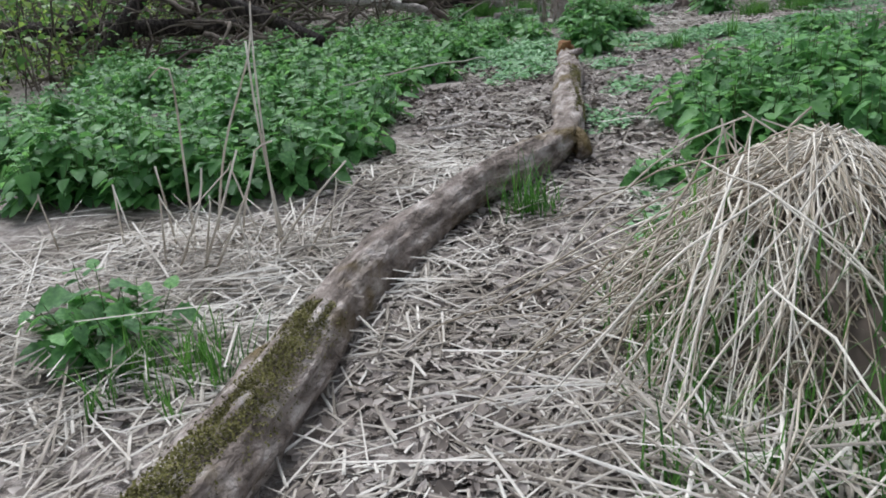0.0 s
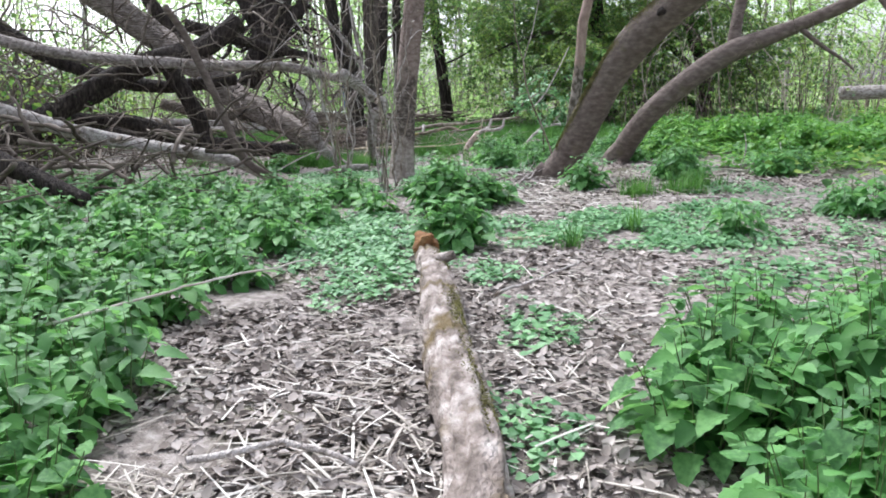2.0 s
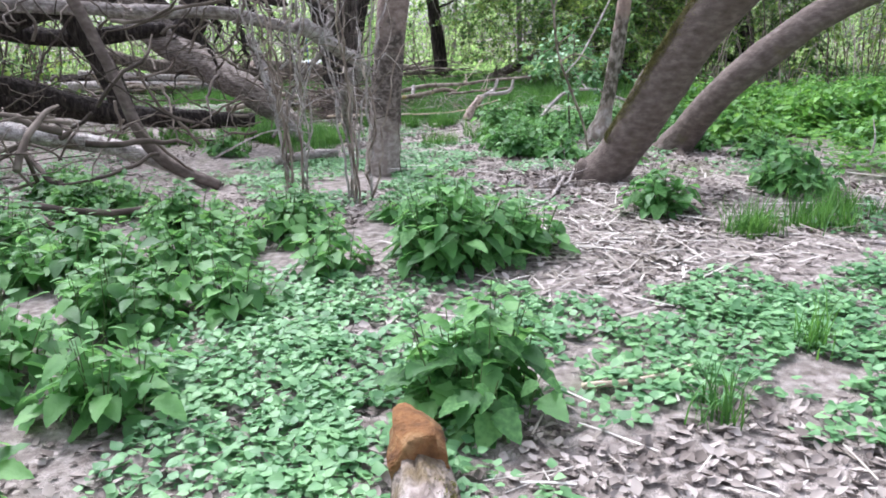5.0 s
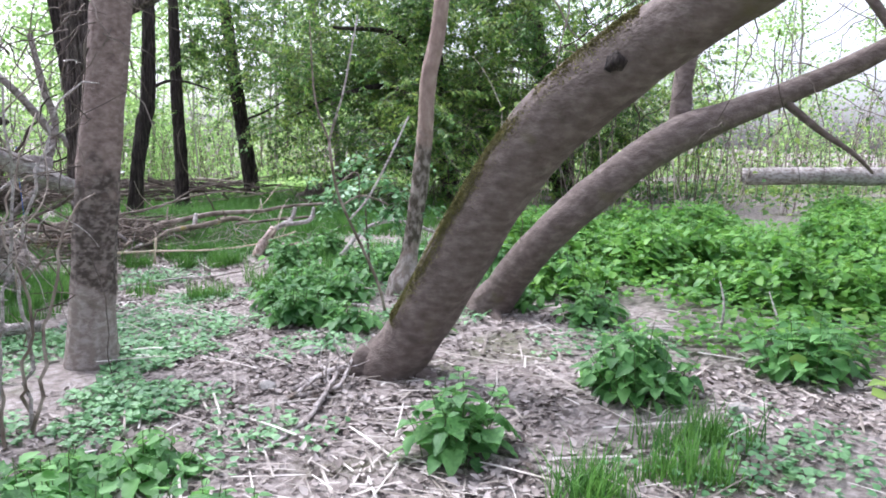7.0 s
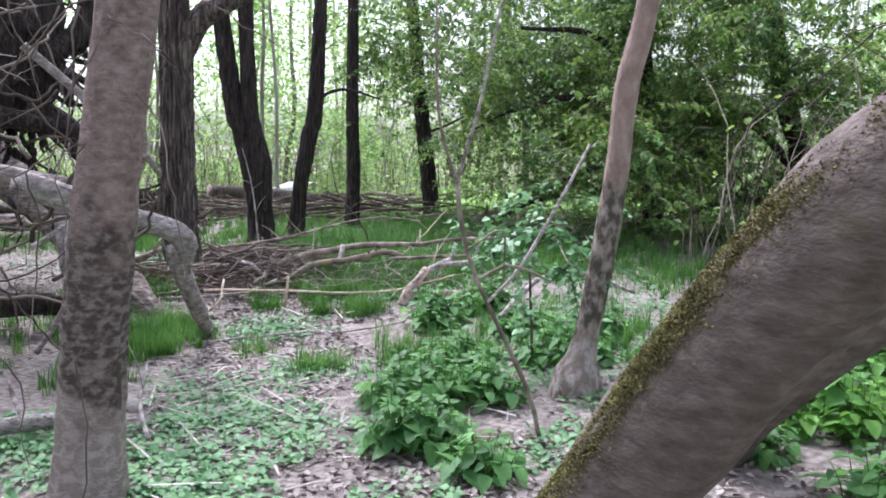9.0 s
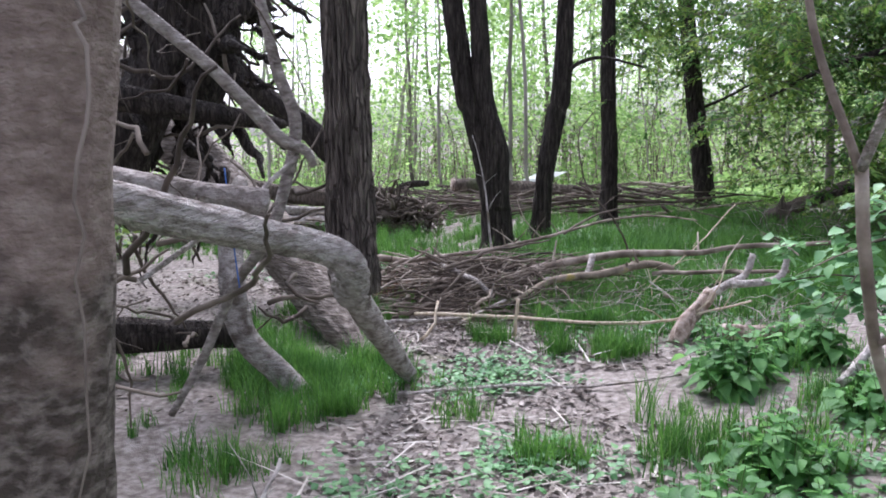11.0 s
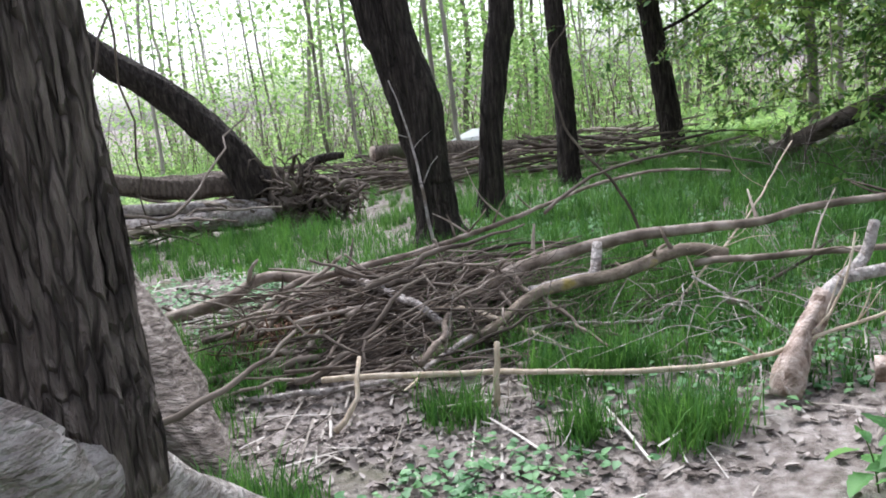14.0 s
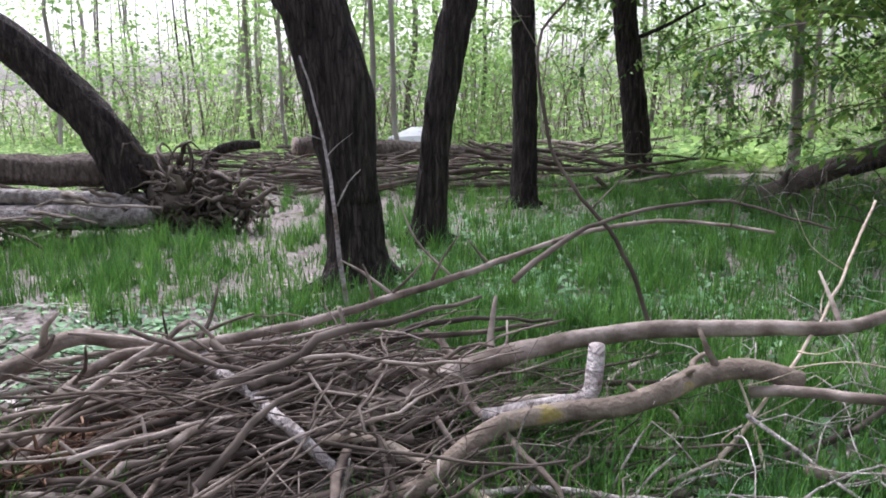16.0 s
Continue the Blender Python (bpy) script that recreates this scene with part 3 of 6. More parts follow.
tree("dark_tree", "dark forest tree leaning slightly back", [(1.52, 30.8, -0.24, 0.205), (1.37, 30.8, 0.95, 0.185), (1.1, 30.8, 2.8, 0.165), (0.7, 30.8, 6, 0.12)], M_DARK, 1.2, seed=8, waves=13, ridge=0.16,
     limbs=[[(1.25, 30.8, 1.9, 0.035), (1.75, 30.7, 2.1, 0.028), (2.3, 30.6, 2.4, 0.015)]])
def fallen_tree():
    t = thing("fallen_tree", -0.6, 17.6, -0.1, "fallen grey tree with tangled broken limbs", "fallen tree")
    def arm(name, rows, m=M_DEAD, seed=0, sides=20, label=""):
        part(name, limb_mesh(name, rows, m, sides, 0.04, 0.12, 0.10, seed, 9), t, label)
    arm("limb", [(-0.2, 15.95, 1.38, 0.085), (0.0, 16.5, 1.2, 0.088), (0.14, 17.05, 1.04, 0.088), (0.3, 17.22, 0.95, 0.086), (0.34, 17.3, 0.84, 0.085), (0.27, 17.37, 0.76, 0.075), (0.18, 17.44, 0.74, 0.05)], M_FLAKE, seed=1, sides=32)
    arm("foot", [(0.16, 17.5, 0.86, 0.1), (0.09, 17.85, 0.52, 0.09), (0.05, 18.2, 0.24, 0.08), (-0.01, 18.82, -0.25, 0.062)], M_FLAKE, seed=21, label="pale prop root running down to the soil")
    part("upright_trunk", limb_mesh("upright_trunk", [(0.22, 17.56, 0.66, 0.125), (0.2, 17.57, 0.8, 0.138), (0.17, 17.6, 0.95, 0.137), (0.14, 17.65, 1.35, 0.127), (0.12, 17.68, 1.85, 0.123), (0.1, 17.7, 2.35, 0.118), (0.0, 17.8, 5.0, 0.09)], M_RIB, 88, 0.03, 0.17, 0.03, 9, 23), t, "upright trunk with deeply ribbed dark bark")
    arm("fork", [(0.1, 17.7, 2.15, 0.1), (0.16, 17.7, 2.4, 0.1), (0.3, 17.7, 2.65, 0.09), (0.55, 17.7, 2.82, 0.085), (1.0, 17.75, 3.1, 0.075), (1.6, 17.8, 3.8, 0.06)], M_RIB, seed=51)
    arm("callus", [(0.28, 17.38, 0.66, 0.06), (0.25, 17.43, 0.7, 0.1), (0.22, 17.47, 0.74, 0.115), (0.2, 17.5, 0.8, 0.1)], M_FLAKE, seed=22, label="pale callus at the foot of the trunk")
    arm("trunk", [(-6.2, 21.0, 3.2, 0.3), (-4.75, 21.3, 2.1, 0.28), (-3.94, 20.9, 1.6, 0.27), (-3.1, 20.86, 0.94, 0.26), (-1.69, 19.95, 0.3, 0.23), (-1.0, 19.5, -0.12, 0.15), (-0.6, 19.25, -0.36, 0.08)], M_STRINGY, seed=2, sides=40)
    arm("post", [(-1.42, 18.75, 1.2, 0.06), (-1.26, 18.4, 1.0, 0.075), (-1.0, 18.02, 0.56, 0.085), (-0.94, 17.98, 0.33, 0.085), (-0.88, 18.03, 0.12, 0.09), (-0.74, 18.14, -0.08, 0.09), (-0.54, 18.2, -0.3, 0.08)], M_FLAKE, seed=3, label="pale bare post-like limb")
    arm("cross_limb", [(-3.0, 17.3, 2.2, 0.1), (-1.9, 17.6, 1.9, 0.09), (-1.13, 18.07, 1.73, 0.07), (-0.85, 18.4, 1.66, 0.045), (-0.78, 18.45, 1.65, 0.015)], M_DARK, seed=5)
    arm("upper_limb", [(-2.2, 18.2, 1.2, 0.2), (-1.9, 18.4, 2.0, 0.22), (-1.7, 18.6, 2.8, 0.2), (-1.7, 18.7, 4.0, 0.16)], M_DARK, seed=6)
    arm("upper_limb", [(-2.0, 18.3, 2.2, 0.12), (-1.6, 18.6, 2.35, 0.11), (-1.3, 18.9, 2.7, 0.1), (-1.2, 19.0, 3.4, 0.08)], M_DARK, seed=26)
    arm("pale_limb", [(-0.2, 17.25, 2.5, 0.028), (-0.1, 17.3, 1.96, 0.033), (-0.03, 17.36, 1.64, 0.036), (-0.09, 17.3, 1.28, 0.036), (-0.17, 17.24, 1.02, 0.036), (-0.45, 17.3, 0.72, 0.03), (-0.62, 17.2, 0.3, 0.027), (-0.8, 17.1, -0.05, 0.022)], M_LIMB, seed=7, sides=10, label="bleached bare branch")
    arm("hook_limb", [(-0.6, 16.7, 2.3, 0.03), (-0.28, 16.95, 1.95, 0.034), (-0.12, 17.12, 1.7, 0.035), (-0.04, 17.22, 1.57, 0.034), (0.04, 17.34, 1.5, 0.026), (0.06, 17.38, 1.42, 0.02)], M_LIMB, seed=8, sides=10)
    arm("thin_limb", [(-0.6, 16.7, 0.85, 0.016), (-0.2, 17.08, 1.22, 0.015), (-0.1, 17.2, 1.35, 0.014), (0.0, 17.33, 1.48, 0.012)], seed=27, sides=8)
    arm("arch_limb", [(-7.0, 15.8, 2.4, 0.1), (-4.5, 15.4, 1.7, 0.085), (-2.2, 15.6, 1.5, 0.07), (-1.2, 16.2, 1.5, 0.075), (-0.5, 16.7, 1.35, 0.07), (0.0, 17.0, 1.25, 0.07)], M_LIMB, seed=9, sides=14)
    arm("low_limb", [(-4.41, 13.16, 1.01, 0.1), (-2.97, 13.54, 0.56, 0.085), (-2.17, 13.76, 0.39, 0.08), (-1.44, 13.96, 0.23, 0.075), (-0.72, 14.15, -0.14, 0.06)], seed=10, sides=16, label="pale low limb with a broken end")
    arm("low_limb", [(-2.04, 13.59, 2.15, 0.04), (-1.84, 13.64, 1.83, 0.045), (-1.53, 13.73, 1.1, 0.05), (-1.2, 13.82, 0.26, 0.055), (-0.67, 13.96, -0.08, 0.05)], M_BARKM, seed=11, sides=14)
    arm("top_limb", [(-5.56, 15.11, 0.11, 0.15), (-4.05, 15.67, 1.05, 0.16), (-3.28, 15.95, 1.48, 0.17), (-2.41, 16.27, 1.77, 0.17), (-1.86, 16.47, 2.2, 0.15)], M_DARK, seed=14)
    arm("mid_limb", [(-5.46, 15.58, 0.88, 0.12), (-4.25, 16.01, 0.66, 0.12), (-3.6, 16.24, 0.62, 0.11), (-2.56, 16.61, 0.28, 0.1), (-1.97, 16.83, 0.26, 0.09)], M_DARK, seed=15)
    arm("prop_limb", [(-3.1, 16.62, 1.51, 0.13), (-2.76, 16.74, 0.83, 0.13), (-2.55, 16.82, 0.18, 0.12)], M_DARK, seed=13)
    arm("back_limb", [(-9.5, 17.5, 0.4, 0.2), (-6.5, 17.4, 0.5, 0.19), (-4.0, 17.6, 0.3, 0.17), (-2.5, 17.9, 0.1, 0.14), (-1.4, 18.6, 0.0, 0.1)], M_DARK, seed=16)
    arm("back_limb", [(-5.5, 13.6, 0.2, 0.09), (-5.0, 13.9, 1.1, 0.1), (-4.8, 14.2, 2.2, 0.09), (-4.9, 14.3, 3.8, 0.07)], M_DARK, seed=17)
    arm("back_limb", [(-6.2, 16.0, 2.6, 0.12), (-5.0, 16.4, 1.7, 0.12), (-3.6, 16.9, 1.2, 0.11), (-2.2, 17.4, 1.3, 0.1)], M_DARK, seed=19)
    cord = part("cord", tubes_mesh("cord", [tube([(-0.33, 17.1, 1.42, 0.004), (-0.32, 17.12, 1.1, 0.004), (-0.3, 17.14, 0.75, 0.004)], 6, 0.05)], mat("blue_cord", [(0.05, 0.12, 0.4), (0.1, 0.2, 0.55)], 20, 0.6, 0.0)), t, "thin blue cord hanging from a branch")
    rng = np.random.default_rng(31)
    tw = []
    for n in range(420):
        p = np.array([-0.4 - 6.6 * rng.uniform(0, 1) ** 1.2, rng.uniform(13.2, 18.8), rng.uniform(0.1, 2.8)])
        d = rng.normal(0, 1, 3) * (1, 0.8, 0.6)
        d /= np.linalg.norm(d)
        L = rng.uniform(0.4, 1.5)
        e = p + d * L
        e[2] = max(e[2], 0.02)
        m = (p + e) / 2 + rng.normal(0, 0.09, 3)
        r = rng.choice([0.005, 0.007, 0.012, 0.018])
        tw.append(tube([(*p, r), (*m, r * 0.8), (*e, r * 0.4)], 6, 0.08, seed=n, wander=0.06))
    tagged(part("twig", tubes_mesh("tangle_twigs", tw, M_TWIG), t), kind="stuff")
    # height and girth are made up, to fill the dark area overhead
    arm("root_mass", [(-2.3, 18.9, 3.5, 0.3), (-2.05, 18.85, 3.0, 0.42), (-1.9, 18.8, 2.5, 0.42), (-1.85, 18.75, 2.05, 0.34), (-1.8, 18.7, 1.7, 0.16)], M_DARK, seed=41, sides=34, label="dark soil-caked root mass, its height and girth invented")
    core, hair = np.array([-1.95, 18.8, 2.5]), []
    for n in range(190):
        p = core + rng.normal(0, 1, 3) * (0.3, 0.25, 0.5)
        d = p - core + rng.normal(0, 0.22, 3)
        e = p + d / np.linalg.norm(d) * rng.uniform(0.2, 0.7)
        r = rng.choice([0.01, 0.02, 0.035, 0.05])
        hair.append(tube([(*p, r), (*((p + e) / 2 + rng.normal(0, 0.08, 3)), r * 0.75), (*e, r * 0.25)], 7, 0.06, 0.2, 0.2, n, wander=0.08))
    tagged(part("root", tubes_mesh("hanging_roots", hair, M_DARK), t, "dark broken roots"), kind="stuff")
fallen_tree()

def dark_tangle():
    rng = np.random.default_rng(36)
    t = thing("dead_brushwood", -3.2, 12.0, float(gz(-3.2, 12.0)), "low dark tangle of dead brushwood behind the nettles", "brushwood")
    tw = []
    for n in range(330):
        x, y = rng.uniform(-6.5, -1.3), rng.uniform(10.3, 13.8)
        if x > -2.2 and y < 12:
            continue
        z = float(gz(x, y)) + rng.uniform(0.0, 0.9)
        d = rng.normal(0, 1, 3) * (0.8, 0.5, 0.35)
        r = rng.choice([0.006, 0.01, 0.018, 0.03])
        e = np.array([x, y, z]) + d
        e[2] = max(e[2], float(gz(e[0], e[1])) + 0.01)
        tw.append(tube([(x, y, z, r), (*(np.array([x, y, z]) + d * 0.5 + rng.normal(0, 0.08, 3)), r * 0.85), (*e, r * 0.4)], 6, 0.12, seed=n, wander=0.06))
    tagged(part("twig", tubes_mesh("dead_brushwood", tw, M_TWIG), t), kind="stuff")
    for k, rows in enumerate(([(-7.5, 12.5, 1.9, 0.1), (-5.0, 12.0, 1.1, 0.11), (-3.2, 11.6, 0.45, 0.1), (-2.2, 11.4, 0.05, 0.08)], [(-5.2, 10.6, 0.0, 0.1), (-4.6, 11.2, 0.9, 0.1), (-4.2, 11.8, 1.8, 0.09), (-4.2, 12.2, 3.4, 0.07)], [(-8, 11.0, 0.5, 0.12), (-5.5, 11.2, 0.4, 0.12), (-3.6, 12.2, 0.25, 0.1)])):
        part("limb", limb_mesh("brushwood_limb", rows, M_DARK, 16, 0.06, 0.12, 0.08, k), t)
dark_tangle()

def bare_bush(x, y, n, h, seed, label):
    rng = np.random.default_rng(seed)
    t = thing("bare_bush", x, y, float(gz(x, y)), label, "bush")
    for k in range(n):
        a, L = rng.uniform(0, 6.283), h * rng.uniform(0.5, 1.1)
        c, q = np.cos(a), np.sin(a)
        z = float(gz(x, y))
        sp = rng.uniform(0.08, 0.3) * L
        rows = [(x + 0.1 * c, y + 0.1 * q, z - 0.02, 0.011), (x + c * sp * 0.5, y + q * sp * 0.5, z + L * 0.45, 0.009), (x + c * sp, y + q * sp, z + L * 0.8, 0.006), (x + c * sp * 1.6, y + q * sp * 1.6, z + L * rng.uniform(0.7, 1.05), 0.003)]
        part("stem", tubes_mesh("bush_stem", [tube(rows, 6, 0.08, 0, 0.1, seed + k, wander=0.09)] + [tube([(*np.array(rows[1 + j % 2][:3]), 0.005), (*(np.array(rows[1 + j % 2][:3]) + rng.normal(0, 0.15, 3) + (0, 0, 0.1)), 0.004), (*(np.array(rows[1 + j % 2][:3]) + rng.normal(0, 0.3, 3) + (0, 0, 0.15)), 0.002)], 5, 0.08, wander=0.04) for j in range(3)], M_DEAD if k % 2 else M_STICK), t)
    return t
bare_bush(0.7, 13.25, 9, 2.9, 300, "bare pale many-stemmed bush beside the upright tree")
bare_bush(0.15, 13.6, 11, 3.1, 301, "bare pale many-stemmed bush beside the upright tree")

# ---- plants ----
NETLEAF_MESHES = [mesh("leaf", *leaf_template(0.36 + 0.04 * k, 0.22, 0.15 + 0.1 * k, 0.2 + 0.05 * k, 5), M_NETLEAF) for k in range(3)]

def nettle_clump(x, y, w, h, seed, label, leafmat=M_NETTLE, single=False, leaf=0.105, name="nettle_clump", dens=75):
    rng = np.random.default_rng(seed + 500)
    t = thing(name, x, y, float(gh(x, y)), label, "nettle", "nettles along the path")
    n = max(6, int(dens * w * w))
    a, r = rng.uniform(0, 6.283, n), w / 2 * rng.uniform(0, 1, n) ** 0.55
    bx, by = x + 0.75 * r * np.cos(a), y + 0.75 * r * np.sin(a)
    hh = h * (1 - 0.45 * (2 * r / w) ** 2) * rng.uniform(0.7, 1.1, n)
    stems, P, AZ, PI, SZ = [], [], [], [], []
    for k in range(n):
        z0 = float(gh(bx[k], by[k]))
        lean = np.array([np.cos(a[k]), np.sin(a[k])]) * (0.25 * 2 * r[k] / w * hh[k]) + rng.normal(0, 0.03, 2)
        top = np.array([bx[k] + lean[0], by[k] + lean[1], z0 + hh[k]])
        base = np.array([bx[k], by[k], z0 - 0.01])
        mid = (base + top) / 2 - np.r_[lean * 0.2, 0]
        stems.append(tube([(*base, 0.0035), (*mid, 0.003), (*top, 0.0015)], 4, 0.12, cap=False))
        pairs = max(3, int(hh[k] / 0.07))
        az0 = rng.uniform(0, 6.28)
        for j in range(pairs):
            f = 0.22 + 0.78 * (j + 0.5) / pairs
            c = (1 - f) ** 2 * base + 2 * f * (1 - f) * mid + f * f * top
            s = leaf * (0.55 + 0.75 * np.sin(np.pi * min(1, f * 0.85 + 0.1))) * rng.uniform(0.75, 1.2) * (0.75 if j == pairs - 1 else 1)
            for side in (0, np.pi):
                P.append(c)
                AZ.append(az0 + j * np.pi / 2 + side + rng.normal(0, 0.3))
                PI.append(rng.normal(-0.3 + 0.55 * (f > 0.9), 0.25))
                SZ.append(s)
    P, AZ, PI, SZ = map(np.array, (P, AZ, PI, SZ))
    TU = leaf_turns(AZ, PI, rng.normal(0, 0.25, len(AZ)))
    P = P + np.einsum("nij,j->ni", TU, (0, 0.25, 0)) * SZ[:, None]
    V, F = join(stems)
    tagged(part("stem", mesh("nettle_stems", V, F, M_STEM), t), kind="stuff")
    if single:
        pick = rng.permutation(len(P))[:single]
        rest = np.setdiff1d(np.arange(len(P)), pick)
        inv = t.matrix_basis.inverted()
        for k in pick:
            ob = new("leaf", NETLEAF_MESHES[k % 3])
            ob.parent = t
            ob.matrix_parent_inverse = inv
            ob.matrix_basis = Matrix.Translation(P[k]) @ Matrix(TU[k].tolist()).to_4x4() @ Matrix.Scale(SZ[k], 4)
    else:
        rest = np.arange(len(P))
    if len(rest):
        V, F = strew(NETTLE, P[rest], TU[rest], SZ[rest])
        tagged(part("foliage", mesh("nettle_foliage", V, F, leafmat), t), kind="stuff")
    return t

LAB = "dense clump of fresh green stinging nettles"
for n, (x, y, w, h) in enumerate([
        (0.0, 3.2, 0.5, 0.36), (-1.5, 4.95, 0.75, 0.5), (-0.95, 5.0, 0.75, 0.5), (-0.45, 5.05, 0.7, 0.48), (-0.05, 5.25, 0.6, 0.45), (0.12, 5.75, 0.45, 0.4),
        (2.55, 5.35, 0.8, 0.5), (2.95, 5.0, 0.8, 0.52), (2.4, 6.15, 0.7, 0.48), (2.95, 6.1, 0.9, 0.52), (2.1, 4.95, 0.35, 0.22), (3.5, 5.7, 0.9, 0.55), (2.75, 6.75, 0.8, 0.45), (3.4, 6.7, 0.9, 0.5)]):
    nettle_clump(x, y, w, h, n, LAB, single=150 if n in (0, 4, 5, 6, 8, 10) else 0, dens=85)
for n, (x, y, w, h) in enumerate([
        (-1.6, 5.8, 0.9, 0.5), (-0.8, 5.9, 0.9, 0.5), (-0.2, 6.15, 0.8, 0.48), (-2.3, 5.4, 0.9, 0.5), (-0.05, 6.75, 0.7, 0.42), (-0.7, 6.9, 0.9, 0.5), (-1.5, 7.0, 0.9, 0.5),
        (-0.25, 7.7, 0.8, 0.42), (-1.0, 7.9, 0.9, 0.5), (-2.0, 7.8, 1.0, 0.5), (-0.05, 8.6, 0.7, 0.4), (-0.7, 8.8, 0.9, 0.45), (-1.6, 9.0, 1.0, 0.5), (0.1, 9.5, 0.6, 0.36), (-0.6, 9.8, 0.8, 0.42),
        (-1.4, 10.2, 1.0, 0.45), (-0.25, 10.4, 0.8, 0.38), (0.25, 10.6, 0.6, 0.33), (-0.8, 11.2, 0.9, 0.42), (-0.1, 11.4, 0.8, 0.36), (0.35, 12.0, 0.8, 0.36), (0.7, 11.3, 0.5, 0.3), (-0.5, 12.3, 0.8, 0.4), (-1.6, 11.6, 1.1, 0.45), (-1.4, 13.0, 1.0, 0.4), (-2.6, 6.6, 1.1, 0.5), (-3.0, 8.2, 1.2, 0.5), (-2.6, 9.6, 1.2, 0.5), (-2.7, 11.0, 1.2, 0.45), (-3.2, 5.0, 1.1, 0.5), (-3.9, 6.6, 1.2, 0.5), (-4.0, 9.4, 1.3, 0.5), (-2.6, 12.6, 1.0, 0.4), (4.0, 6.2, 1.0, 0.5), (4.3, 5.2, 1.1, 0.55), (4.4, 7.6, 0.9, 0.4), (5.0, 10.2, 0.8, 0.4), (5.5, 13.2, 0.8, 0.4), (3.4, 17.6, 0.9, 0.35), (3.2, 18.6, 0.8, 0.35), (4.4, 17.4, 0.9, 0.45), (5.0, 16.5, 0.8, 0.4), (4.0, 16.2, 0.6, 0.35), (3.7, 18.2, 0.8, 0.4), (2.55, 17.6, 0.7, 0.35), (-3.4, 13.4, 1.2, 0.4), (-4.8, 12.2, 1.3, 0.45), (-5.0, 10.6, 1.3, 0.5), (-5.4, 8.2, 1.3, 0.5), (-4.6, 5.2, 1.2, 0.5), (-2.2, 14.0, 0.8, 0.3)]):
    nettle_clump(x, y, w, h, 40 + n, "bank of stinging nettles under the dead branches", dens=65)
for n, (x, y, w, h, s) in enumerate([
        (1.5, 9.45, 0.62, 0.47, 150), (1.46, 11.3, 0.85, 0.6, 150), (1.85, 11.55, 0.6, 0.42, 0), (3.7, 9.55, 0.36, 0.36, 100), (2.98, 12.45, 0.5, 0.45, 120), (4.25, 13.05, 0.7, 0.45, 150), (2.35, 15.6, 0.7, 0.36, 0), (2.75, 15.2, 0.5, 0.3, 0),
        (2.25, 16.45, 0.8, 0.45, 150), (2.75, 16.6, 0.6, 0.4, 0), (2.25, 19.05, 0.75, 0.42, 100), (2.75, 19.6, 0.7, 0.4, 0), (-1.3, 16.6, 0.5, 0.36, 0), (1.5, 12.6, 0.5, 0.22, 0), (1.1, 12.5, 0.5, 0.2, 0), (4.2, 15.6, 0.6, 0.35, 0), (4.7, 14.9, 0.6, 0.35, 0), (3.3, 14.9, 0.4, 0.3, 0)]):
    nettle_clump(x, y, w, h, 80 + n, "rounded nettle clump beside the trodden path", single=s, dens=80)
# sunlit nettle bed on the right, its sunlight put into the leaf colour
rng = np.random.default_rng(77)
for n in range(74):
    x, y = rng.uniform(4.9, 13.5), rng.uniform(14.4, 20.8)
    if x < 6.2 and y < 15.4:
        x += 1.5
    nettle_clump(x, y, rng.uniform(0.9, 1.4), rng.uniform(0.4, 0.6), 200 + n, "bright yellow-green nettles in a sunlit clearing", M_BRIGHT, leaf=0.12, dens=34)

# ---- ground cover ----
def cover(name, zones, template, size, material, label, category, seed, pitch=(0.1, 0.3), lift=0.03, gap=0.1):
    rng = np.random.default_rng(seed)
    P = off_log(blob_points(zones, rng), gap)
    n = len(P)
    z = gh(P[:, 0], P[:, 1]) + rng.uniform(0.2, 1.0, n) * lift
    V, F = strew(template, np.c_[P, z], leaf_turns(rng.uniform(0, 6.283, n), rng.normal(*pitch, n), rng.normal(0, 0.25, n)), size * rng.uniform(0.55, 1.25, n))
    return tagged(part(name, mesh(name, V, F, material)), label, category, kind="stuff")

